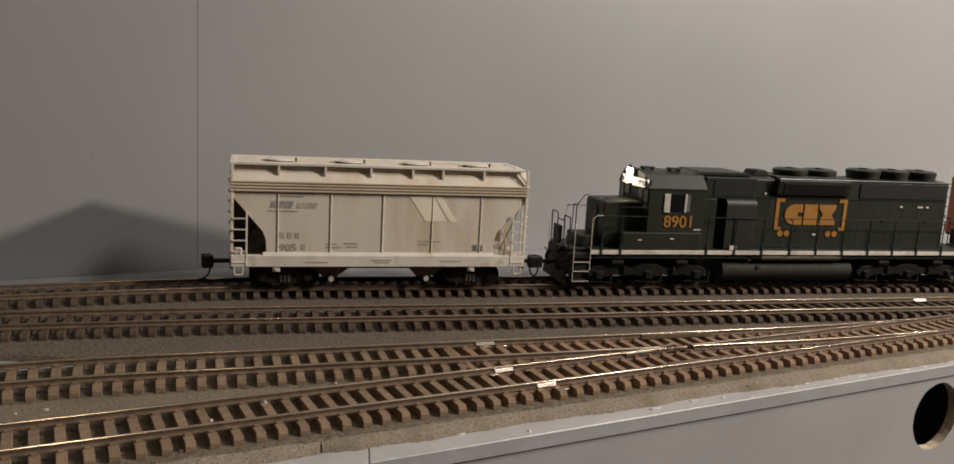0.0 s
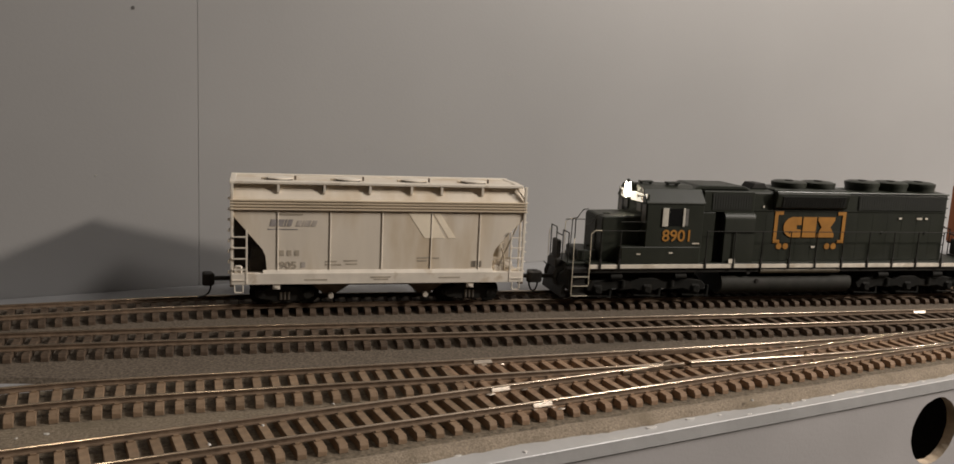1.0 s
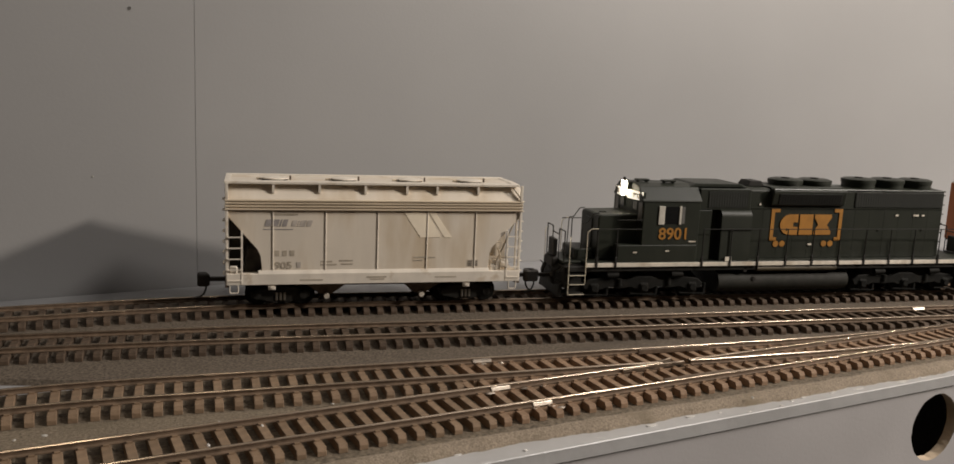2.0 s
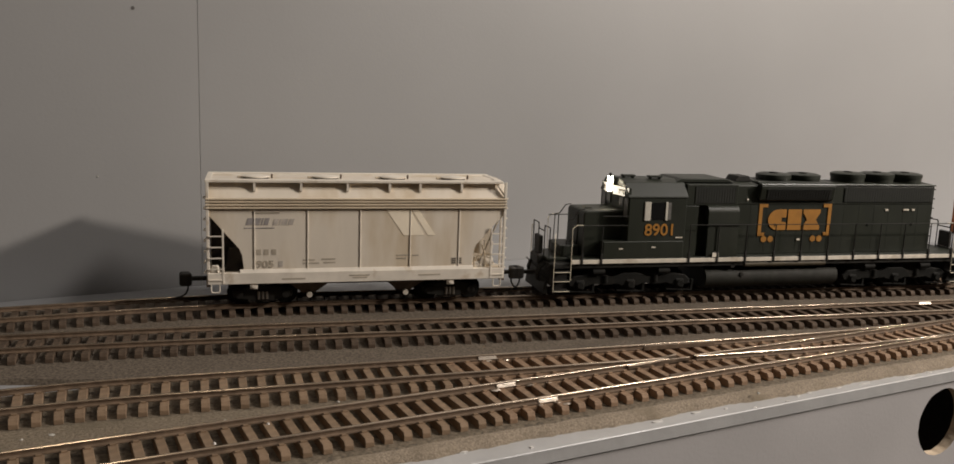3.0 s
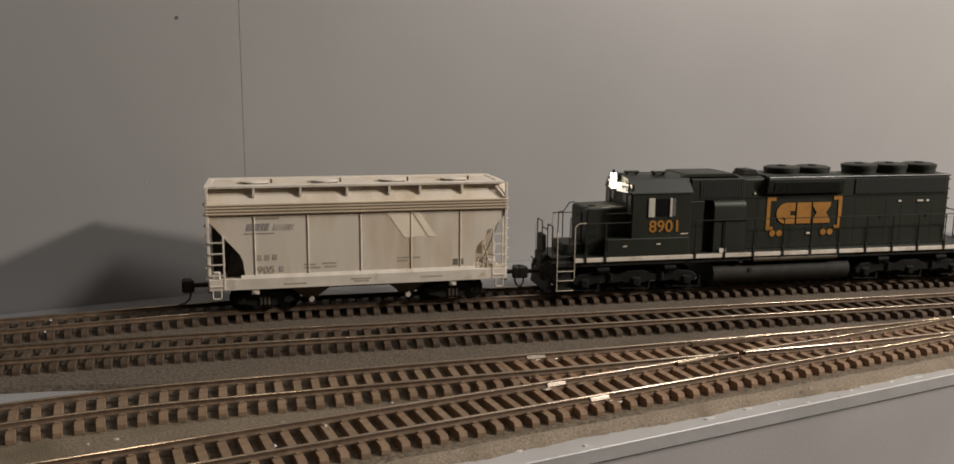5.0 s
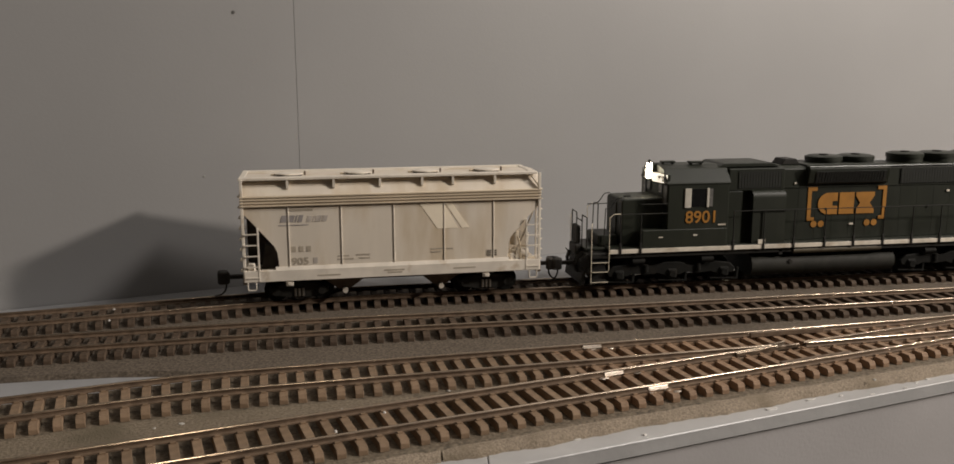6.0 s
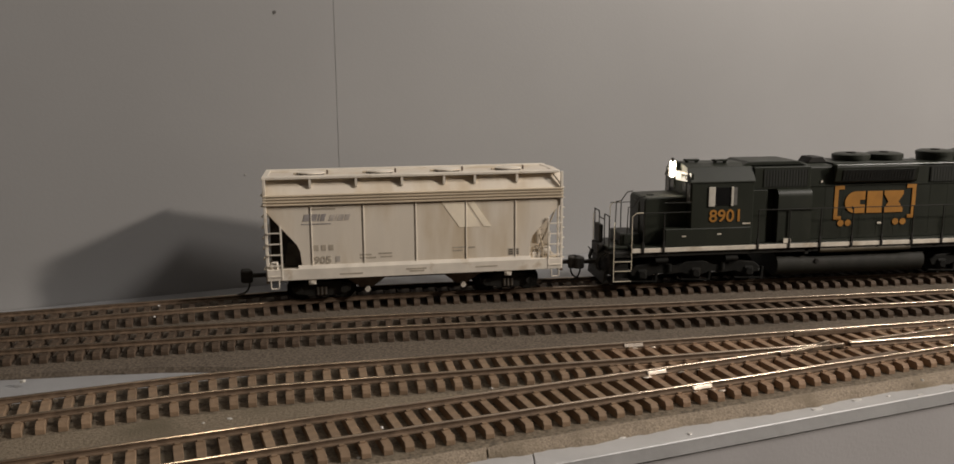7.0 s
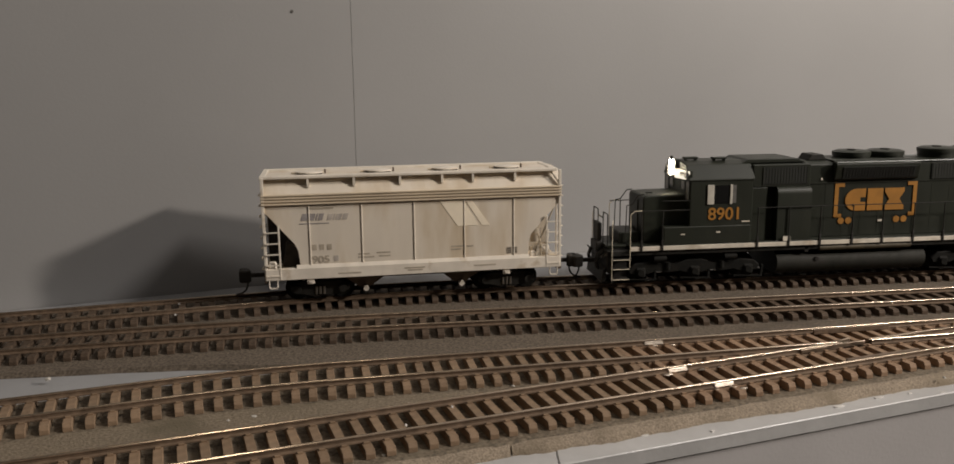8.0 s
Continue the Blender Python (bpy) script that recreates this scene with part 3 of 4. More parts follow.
# ---- covered hopper ----
def build_hopper():
    h = thing("covered_hopper", "dirty cream two-bay covered hopper model coupled ahead of the locomotive", "freight car")
    # body with sloping ends; sides swell a little
    poly = [(-65, 43.2), (-65, 41.4), (-51.6, 26.2), (-50.3, 23.2), (-50, 15.5), (51, 15.5), (51.2, 23.5), (52.3, 26.5), (66, 40.8), (66, 43.2)]
    bm = prism(B(), poly, -17.0, 17.0, "y", b=0.25)
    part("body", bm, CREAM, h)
    # side seams
    seam = None
    for side in (-1, 1):
        for x in (-45.4, -23, -0.2, 22.1, 44.5):
            if seam is None:
                seam = part("side_rib", box(B(), -0.22, 0.22, -0.35, 0.18, 16.3, 43.2, b=0.08), CREAM_TRIM, h, at=(x, side * 17.0, 0))
            else:
                again(seam, (x, side * 17.0, 0), h, 0 if side < 0 else math.pi)
    # ribbed top chord
    for side in (-1, 1):
        y0, y1 = sorted((side * 16.4, side * 17.6))
        chord = part("top_chord", box(B(), -65.2, 66.3, y0, y1, 43.2, 47.8, b=0.1), CREAM_DIRTY, h, "ribbed grimy strip along the car side")
        q0, q1 = sorted((side * 17.5, side * 18.1))
        rib = part("chord_rib", box(B(), -65.3, 66.4, q0, q1, -0.28, 0.28, b=0.08), CREAM_DIRTY, chord, at=(0, 0, 43.6))
        for z in (44.9, 46.2, 47.4):
            again(rib, (0, 0, z), chord)
    # roof: sloping shoulders and a nearly flat crown
    roof = [(-16.6, 47.6), (-13.4, 53.4), (-11.6, 55.0), (0, 55.25), (11.6, 55.0), (13.4, 53.4), (16.6, 47.6)]
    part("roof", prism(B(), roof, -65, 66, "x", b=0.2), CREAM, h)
    # running boards along both roof edges and across the ends
    for side in (-1, 1):
        y0, y1 = sorted((side * 11.2, side * 16.3))
        bm = box(B(), -65.5, 64.7, y0, y1, 54.3, 55.4, b=0.12)
        part("running_board", bm, CREAM_TRIM, h)
        for x in (-45.3, -25.7, -5.8, 12.7, 26.4, 45.4):
            br = part("bracket", prism(B(), [(side * 16.1, 54.3), (side * 13.4, 54.3), (side * 15.2, 50.4), (side * 15.9, 50.6)], x - 0.5, x + 0.5, "x"), CREAM_TRIM, h)
    for x in (-64.3, 63.5):
        part("end_running_board", box(B(), x - 1.2, x + 1.2, -11.1, 11.1, 54.5, 55.4, b=0.12), CREAM_TRIM, h)
    # round hatches with dark gaskets and latch
    for x in (-44.4, -14.5, 15.6, 43.6):
        bm = drum(B(), (x, -5.5, 55.95), 5.9, 0.45, seg=28)
        drum(bm, (x, -5.5, 56.35), 5.6, 0.4, r2=3.6, seg=28)
        hatch = part("hatch", bm, CREAM_TRIM, h, smooth=True)
        part("gasket", drum(B(), (x, -5.5, 55.4), 5.5, 0.7, seg=28), DARKINK, hatch)
        part("latch", box(B(), x + 6.2, x + 7.0, -6.4, -5.6, 55.1, 57.0, b=0.15), RUST, hatch)
        part("hinge", box(B(), x - 8.0, x - 6.0, -6.0, -5.0, 55.1, 56.0, b=0.15), CREAM_DIRTY, hatch)
    # side sill with a rolled upper lip
    for side in (-1, 1):
        y0, y1 = sorted((side * 15.6, side * 18.0))
        bm = box(B(), -64.8, 65.8, y0, y1, 10.6, 15.6, b=0.2)
        prism(bm, [(side * 16.6, 15.4), (side * 18.0, 15.4), (side * 17.2, 16.9), (side * 16.6, 16.9)], -51.5, 51.5, "x")
        part("side_sill", bm, CREAM_TRIM, h)
        for x in (-45.8, 41.0):
            t = box(B(), x - 1.6, x + 1.6, side * 17.0 - 0.4, side * 17.0 + 0.4, 8.3, 10.7, b=0.1)
            box(t, x - 0.7, x + 0.7, side * 17.4 - 0.4, side * 17.4 + 0.4, 8.9, 9.9)
            part("jacking_pad", t, CREAM_TRIM, h)
    # end platforms, corner posts, ladders with rungs
    for e in (-1, 1):
        g = 1.1 if e > 0 else 0.0  # the brake end stands a little further out
        x0, x1 = sorted((e * 50.5, e * 65.0 + g))
        part("end_platform", box(B(), x0, x1, -15.5, 15.5, 13.2, 14.6, b=0.15), CREAM_DIRTY, h)
        x0, x1 = sorted((e * 63.2 + g, e * 65.3 + g))
        part("end_sill", box(B(), x0, x1, -17.6, 17.6, 9.6, 13.2, b=0.15), RUST, h, "rusty end sill")
        for side in (-1, 1):
            px = e * 64.5 + g
            part("corner_post", box(B(), px - 0.6, px + 0.6, side * 17.2 - 0.5, side * 17.2 + 0.5, 10.6, 55.0, b=0.12), CREAM_TRIM, h)
            lx = e * 58.4 + g
            lad = part("ladder", box(B(), lx - 0.4, lx + 0.4, side * 17.8 - 0.35, side * 17.8 + 0.35, 10.8, 34.4, b=0.1), CREAM_TRIM, h)
            for i in range(5):
                z = 12.6 + i * 4.75
                part("rung", box(B(), min(lx, px), max(lx, px), side * 18.05 - 0.25, side * 18.05 + 0.25, z - 0.25, z + 0.25), CREAM_TRIM, lad)
            st = rod(B(), [(e * 63.4 + g, side * 17.6, 10.6), (e * 63.4 + g, side * 17.6, 7.7), (e * 62.9 + g, side * 17.6, 7.1), (e * 60.4 + g, side * 17.6, 7.1), (e * 59.9 + g, side * 17.6, 7.7), (e * 59.9 + g, side * 17.6, 10.6)], 0.32, 6)
            part("stirrup_step", st, CREAM_TRIM, h)
            # rungs on the end face stand proud of the car's outline
            paint = CREAM_TRIM if e > 0 else CREAM_DIRTY
            for i in range(8):
                z = 15.5 + i * 4.6
                part("end_rung", rod(B(), [(px + e * 0.5, side * 16.8, z), (px + e * 1.5, side * 16.8, z), (px + e * 1.5, side * 11.5, z), (px + e * 0.5, side * 11.5, z)], 0.22, 5), paint, h)
            part("end_post", box(B(), px - 0.4, px + 0.4, side * 11.5 - 0.5, side * 11.5 + 0.5, 14.6, 47, b=0.1), CREAM_TRIM, h)
            if e > 0:
                part("roof_brace", rod(B(), [(px - 0.4, side * 16.6, 49.2), (px - 3.6, side * 14.4, 54.2)], 0.35, 5), CREAM_TRIM, h)
                part("diagonal_brace", rod(B(), [(px - 0.4, side * 14, 41), (54, side * 14, 15)], 0.4, 6), ENDSHEET, h)
    # left web and bulkhead: that end's shade is put into a near-black colour
    for e, paint in ((-1, UNDERFRAME_DARK), (1, ENDSHEET)):
        web = [(e * 63.8, 14.6), (e * 49.9, 14.6), (e * 50.2, 23.2), (e * 51.5, 26.2), (e * 63.8, 40.1)]
        part("end_web", prism(B(), web, -0.6, 0.6, "y"), paint, h)
        if e < 0:
            part("end_bulkhead", prism(B(), [(e * 50.2, 14.6), (e * 50.2, 25), (e * 56, 25), (e * 58, 14.6)], -9.0, 9.0, "y", b=0.3), paint, h)
    # brake gear on the platform: reservoir, cylinder, valve, pipes
    part("air_reservoir", drum(B(), (57.6, -11.5, 17.6), 2.2, 8.5, "x", seg=16), CREAM_TRIM, h, smooth=True)
    part("brake_cylinder", drum(B(), (56.8, -7.0, 24.0), 2.4, 6.5, "z", seg=16), ENDSHEET, h, smooth=True)
    part("brake_valve", box(B(), 52.4, 54.8, -15.6, -13.0, 14.6, 18.2, b=0.5), CREAM_TRIM, h)
    part("valve_cap", drum(B(), (56.0, -14.6, 16.4), 1.1, 1.6, "y", seg=12), CREAM_TRIM, h, smooth=True)
    part("brake_pipe", rod(B(), [(57.5, -15.5, 15), (57.2, -15.5, 22), (56.0, -15.0, 26)], 0.4, 6), CREAM_DIRTY, h)
    part("brake_pipe", rod(B(), [(53.4, -14.4, 18), (53.8, -14.2, 20.5), (57.0, -13.6, 21.5), (62.0, -13.4, 21.0)], 0.35, 6), CREAM_DIRTY, h)
    part("brake_lever", rod(B(), [(60.5, -13.0, 15.0), (61.5, -13.0, 27.0)], 0.4, 6), CREAM_TRIM, h)
    part("brake_wheel_box", box(B(), -63.5, -60.2, -16.5, -12.5, 14.6, 18.2, b=0.5), CREAM_TRIM, h)
    # centre sill and the two discharge bays
    part("centre_sill", box(B(), -63, 64, -4, 4, 9.2, 13.5, b=0.2), BLACK, h)
    part("train_line", rod(B(), [(-30, -9.5, 8.6), (30, -9.5, 8.6)], 0.4, 6), BLACK, h)
    for x in (-22.2, 20.8):
        bm = B()
        lo = [bm.verts.new(p) for p in ((x - 2.6, -11, 4.6), (x + 2.6, -11, 4.6), (x + 2.6, 11, 4.6), (x - 2.6, 11, 4.6))]
        hi = [bm.verts.new(p) for p in ((x - 11.5, -15.4, 12), (x + 11.5, -15.4, 12), (x + 11.5, 15.4, 12), (x - 11.5, 15.4, 12))]
        bm.faces.new(lo), bm.faces.new(hi)
        for i in range(4):
            bm.faces.new((lo[i], lo[(i + 1) % 4], hi[(i + 1) % 4], hi[i]))
        bay = part("discharge_bay", bm, RUST, h, "rust-brown hopper discharge bay")
        part("gate", box(B(), x - 3.4, x + 3.4, -10.4, 10.4, 3.8, 4.6, b=0.2), BLACK, bay)
        part("gate_pin", drum(B(), (x + 0.3, -12.2, 4.2), 1.2, 3.4, "y", seg=14), CREAM_TRIM, bay, "pale round gate pin", smooth=True)
    # trucks
    for cx in (-42, 42):
        tr = part("truck", box(B(), cx - 2.4, cx + 2.4, -11, 11, 4.2, 8.4, b=0.4), BLACK, h)
        for side in (-1, 1):
            bm = prism(B(), [(cx - 13, 6.6), (cx - 12.6, 3.6), (cx - 9, 3.2), (cx - 4.2, 1.6), (cx + 4.2, 1.6), (cx + 9, 3.2), (cx + 12.6, 3.6), (cx + 13, 6.6), (cx + 6, 8.4), (cx - 6, 8.4)], side * 11.4 - 1.0, side * 11.4 + 1.0, "y", b=0.35)
            fr = part("side_frame", bm, BLACK, tr)
            for dx in (-9.9, 9.9):
                part("journal_box", drum(B(), (cx + dx, side * 12.9, 4.8), 1.7, 1.6, "y", seg=14), BLACK, tr, smooth=True)
            for dx in (-1.7, 0, 1.7):
                part("spring", drum(B(), (cx + dx, side * 12.4, 4.2), 0.62, 3.4, "z", seg=8), STEEL, tr)
        for dx in (-9.9, 9.9):
            WHEELS.append((wheelset(h, cx + dx, 4.8, 8.65), 4.8))
    coupler(h, -64.5, 9.6, -1)
    coupler(h, 65.6, 9.6, 1)

    # faded markings on the near side (each a thin film on the paint)
    def film(name, x0, x1, z0, z1, mat, skew=0.0):
        bm = prism(B(), [(x0, z0), (x1, z0), (x1 + skew, z1), (x0 + skew, z1)], -17.12, -17.02, "y")
        return part(name, bm, mat, h)
    x = -49
    for w, hgt in ((3.2, 3.0), (2.9, 3.0), (1.2, 3.0), (2.4, 3.0), (0, 0), (2.4, 2.6), (1.1, 2.6), (2.9, 2.6), (2.6, 2.6)):
        if w:
            film("faded_lettering", x, x + w - 0.5, 36.2, 36.2 + hgt, FADEDBLUE if x < -40 else BLUEGHOST, 0.9)
        x += w if w else 1.4
    film("faded_underline", -49.6, -37, 34.7, 35.1, FADEDBLUE)
    film("faded_lettering", -46, -35, 41.0, 41.8, FADEDINK, 0.2)
    for i in range(3):
        film("reporting_mark", -44.6 + i * 3.2, -42.7 + i * 3.2, 23.2, 25.6, FADEDINK)
    number = lettering("car_number", "905", 4.3, FADEDINK, h)
    number.matrix_local = pose(-44.8 * MM, -17.1 * MM, 17.6 * MM, 90, 0, 0) @ Matrix.Diagonal((1.18, 1, 1, 1))
    film("car_number", -35.4, -33.6, 17.9, 20.4, BLUEGHOST)
    for x0, x1, z in ((-25, -20, 20.6), (-17, -11, 20.9), (-25, -18, 19.2), (-16, -11, 19.4), (16, 22, 22.2), (16, 20.5, 20.8), (23, 26, 22.0)):
        film("small_lettering", x0, x1, z - 0.3, z + 0.3, FADEDINK)
    film("data_panel", 41.2, 46.1, 17.8, 20.8, FADEDINK)
    for z in (18.3, 19.2, 20.1):
        for x0 in (41.5, 44.1):
            bm = box(B(), x0, x0 + 1.7, -17.2, -17.13, z - 0.25, z + 0.25)
            part("data_line", bm, DARKINK, h)
    # two pale slanting stripes
    for pts in ([(19.1, 31.2), (28.3, 31.2), (21.8, 42.7), (11.2, 42.7)], [(30.0, 31.2), (33.5, 31.2), (25.6, 42.7), (22.6, 42.7)]):
        part("slanted_stripe", prism(B(), pts, -17.12, -17.02, "y"), PALE, h)
    for x0, x1, z in ((-5, 4, 13.6), (-3.5, 3, 12.6), (-34, -24, 12.6), (26, 36, 13.2)):
        part("sill_lettering", box(B(), x0, x1, -18.1, -18.02, z - 0.3, z + 0.3), FADEDINK, h)
    return h


# ---- diesel locomotive ----
def build_loco():
    g = thing("diesel_locomotive", "dark green six-axle diesel locomotive model with lit headlight", "locomotive")
    # frame, walkway and pale sill stripe
    part("frame", box(B(), -116, 116, -16.6, 16.6, 14.2, 16.8, b=0.3), BLACK, g)
    part("walkway", box(B(), -107, 109, -17.4, 17.4, 17.9, 19.0, b=0.15), GREEN, g)
    for side in (-1, 1):
        y0, y1 = sorted((side * 17.0, side * 17.75))
        part("sill_stripe", box(B(), -107, 109, y0, y1, 16.6, 18.6, b=0.1), SILLWHITE, g, "pale grey-white sill stripe")
    for e in (-1, 1):
        x0, x1 = sorted((e * 107, e * 117))
        part("end_platform", box(B(), x0, x1, -12, 12, 17.4, 18.6, b=0.2), GREEN, g)
        bm = prism(B(), [(e * 117.0, 6.0), (e * 114.6, 6.0), (e * 114.6, 16.5), (e * 117.0, 16.5)], -15.5, 15.5, "y", b=0.3)
        part("pilot", bm, BLACK, g)
        prism_pts = [(e * 117.2, 2.0), (e * 119.6, 1.6), (e * 118.8, 7.5), (e * 117.2, 8.5)]
        part("snow_plough", prism(B(), prism_pts, -14, 14, "y", b=0.25), BLACK, g)
        for side in (-1, 1):
            for i, z in enumerate((3.6, 8.4, 12.8)):
                x0, x1 = sorted((e * 107.6, e * 115.4))
                st = part("step", box(B(), x0, x1, side * 15.8 - 2.2, side * 15.8 + 2.2, z - 0.35, z + 0.35, b=0.1), BLACK, g)
                y0, y1 = sorted((side * 17.7, side * 18.25))
                part("step_edge", box(B(), x0, x1, y0, y1, z - 0.14, z + 0.14, b=0.05), YELLOWRAIL, st, "pale yellow step edge")
            part("step_back", box(B(), e * 111.5 - 4, e * 111.5 + 4, side * 13.0 - 0.4, side * 13.0 + 0.4, 3.2, 17.2), BLACK, g)
            part("handrail", rod(B(), [(e * 115.8, side * 17.9, 3.2), (e * 115.8, side * 17.9, 29.5), (e * 115.2, side * 16.6, 31.0)], 0.18, 6), YELLOWRAIL, g, "pale yellow step handrail")
            part("handrail", rod(B(), [(e * 107.4, side * 17.9, 9.0), (e * 107.4, side * 17.9, 33.6), (e * 105.4, side * 17.9, 35.2), (e * 102.2, side * 17.8, 35.2)], 0.18, 6), YELLOWRAIL, g, "pale yellow step handrail")
        # end railing, drop step and hoses
        rail = [(e * 116.6, -12.5, 18), (e * 116.6, -12.5, 33.2), (e * 116.6, -5, 33.2), (e * 116.6, -4.2, 30.4), (e * 116.6, 4.2, 30.4), (e * 116.6, 5, 33.2), (e * 116.6, 12.5, 33.2), (e * 116.6, 12.5, 18)]
        part("end_railing", rod(B(), rail, 0.3, 6), BLACK, g)
        for y in (-4.6, 4.6):
            part("railing_post", rod(B(), [(e * 116.6, y, 18), (e * 116.6, y, 33)], 0.27, 6), BLACK, g)
        part("drop_step", box(B(), e * 118 - 1.0, e * 118 + 1.0, -4, 4, 19.5, 28, b=0.4), BLACK, g)
        for y, k in ((-9, 1.0), (-7, 1.4), (-5.4, 0.7), (6, 1.2), (8, 0.9)):
            part("air_hose", rod(B(), [(e * 117.2, y, 15.5), (e * 119.5, y, 13.5), (e * 120.3, y + 0.4, 10.5), (e * 119.6, y + k, 7.0)], 0.55, 7), BLACK, g, smooth=True)
        part("uncoupling_lever", rod(B(), [(e * 117.6, -15, 16.8), (e * 119.2, -14, 13.8), (e * 119.2, -2, 12.2), (e * 119.2, 14, 13.8)], 0.3, 5), BLACK, g)
        part("buffer_plate", box(B(), e * 118.4 - 1.6, e * 118.4 + 1.6, -5.5, 5.5, 14.4, 19.2, b=0.5), BLACK, g)
        coupler(g, e * 117.5, 9.6, e)
    # high front grab rail that rises to the nose
    part("nose_handrail", rod(B(), [(-107.4, -9.5, 18.5), (-106.8, -9.5, 36.6), (-104.4, -9.5, 37.0), (-101.4, -9.5, 41.2), (-98.8, -9.5, 41.6)], 0.25, 6), BLACK, g)
    part("nose_handrail", rod(B(), [(-107.4, 9.5, 18.5), (-106.8, 9.5, 36.6), (-104.4, 9.5, 37.0), (-101.4, 9.5, 41.2), (-98.8, 9.5, 41.6)], 0.25, 6), BLACK, g)
    part("platform_box", box(B(), -110.0, -100.6, -8.8, 8.8, 18.6, 24.0, b=0.4), GREEN, g)
    # nose
    nose = [(-99.6, 19), (-99.6, 40.0), (-98.6, 41.0), (-79, 41.4), (-79, 19)]
    part("nose", prism(B(), nose, -11.3, 11.3, "y", b=0.55), GREEN, g)
    part("nose_vent", box(B(), -95.6, -92.6, -3.0, -1.4, 40.9, 41.5), BLACK, g)
    part("nose_door", box(B(), -100.1, -99.5, -4, 4, 20.5, 38.5, b=0.2), GREEN, g)
    # raised side boxes along the cab
    for side in (-1, 1):
        y0, y1 = sorted((side * 12.0, side * 17.5))
        part("battery_box", box(B(), -91.5, -50.0, y0, y1, 19.0, 27.2, b=0.3), GREEN, g)
    # cab: body, angled roof, windows, sunshades
    cab = part("cab", box(B(), -79.4, -49.4, -17.2, 17.2, 19.0, 48.2, b=0.3), GREEN, g)
    roof = [(-17.5, 48.0), (-17.5, 48.8), (-12.2, 55.0), (-6, 56.2), (6, 56.2), (12.2, 55.0), (17.5, 48.8), (17.5, 48.0)]
    part("cab_roof", prism(B(), roof, -80.2, -48.8, "x", b=0.25), GREEN, cab)
    for side in (-1, 1):
        y0, y1 = sorted((side * 17.1, side * 17.35))
        part("window_glass", box(B(), -71.6, -58.6, y0, y1, 37.6, 45.9), GLASS, cab)
        # the sliding sash stands open: one broad pale frame, one narrow one, a dull pane between
        for x0, x1 in ((-71.4, -68.2), (-60.6, -59.4)):
            y0, y1 = sorted((side * 17.2, side * 17.7))
            part("window_frame", box(B(), x0, x1, y0, y1, 37.2, 46.2, b=0.15), WINDOWFRAME, cab, "pale sliding window frame")
        y0, y1 = sorted((side * 17.3, side * 17.5))
        part("window_sash", box(B(), -59.4, -57.6, y0, y1, 37.6, 45.9), SASH, cab, "grey half-open window sash")
        # front windows, a grey reflection put into the pane colour, and their surrounds
        for y0, y1, z0, z1 in ((5.2, 10.4, 43.4, 47.4), (11.6, 16.4, 38.6, 47.4)):
            a, c = sorted((side * y0, side * y1))
            win = part("front_window", box(B(), -79.75, -79.35, a, c, z0, z1), SASH, cab, "dull cab window, its grey reflection put into the colour")
            for p, q, u, v in ((a - 0.4, a + 0.1, z0 - 0.4, z1 + 0.4), (c - 0.1, c + 0.4, z0 - 0.4, z1 + 0.4), (a, c, z1, z1 + 0.4), (a, c, z0 - 0.4, z0)):
                part("window_frame", box(B(), -79.9, -79.3, p, q, u, v), GREEN, win)
    # headlight housing, number boards, horn, vents
    hb = part("headlight_housing", box(B(), -82.0, -79.0, -3.2, 3.2, 48.4, 56.8, b=0.5), GREEN, cab)
    for z in (51.4, 54.8):
        part("headlight", drum(B(), (-82.5, 0, z), 2.15, 1.4, "x", r2=2.0, seg=20), HEADGLOW, hb, "bright warm-white headlight lens", smooth=True)
    for side in (-1, 1):
        plan = [(-82.2, side * 3.3), (-79.5, side * 16.4), (-78.6, side * 16.4), (-78.6, side * 3.3)]
        nb = part("number_board", prism(B(), plan, 48.4, 52.4, "z", b=0.12), BOARDGLOW, cab, "lit cream number board")
        y0, y1 = sorted((side * 16.3, side * 16.8))
        part("board_end", box(B(), -79.75, -78.4, y0, y1, 48.1, 52.7, b=0.1), GREEN, nb)
        face = math.degrees(math.atan2(-13.1, 2.7))
        digits = lettering("board_number", "8901", 3.6, BOARDINK, nb)
        f = 0.36 if side < 0 else 0.92
        px, py = -82.2 + 2.7 * f, side * (3.3 + 13.1 * f)
        turn = face if side < 0 else -face - 180
        digits.matrix_local = pose((px - 0.12) * MM, py * MM, 49.1 * MM, 90, 0, turn)
    part("marker_lamp", drum(B(), (-83.0, -1.0, 57.2), 0.7, 2.2, "z", seg=10), BLACK, cab)
    for x, y in ((-74.5, -2.5), (-62.0, -6.0)):
        bm = box(B(), x - 3.4, x + 3.4, y - 1.8, y + 1.8, 56.9, 57.8, b=0.25)
        for d in (-2.4, 2.4):
            box(bm, x + d - 0.4, x + d + 0.4, y - 1.0, y + 1.0, 55.9, 57.0)
        part("roof_vent", bm, GREEN, cab)
    # cab-side road number and small marks
    num = lettering("road_number", "8901", 7.9, ORANGE, cab, 0.00012)
    num.matrix_local = pose(-70.9 * MM, -17.42 * MM, 30.1 * MM, 90, 0, 0) @ Matrix.Diagonal((1.04, 1, 1, 1))
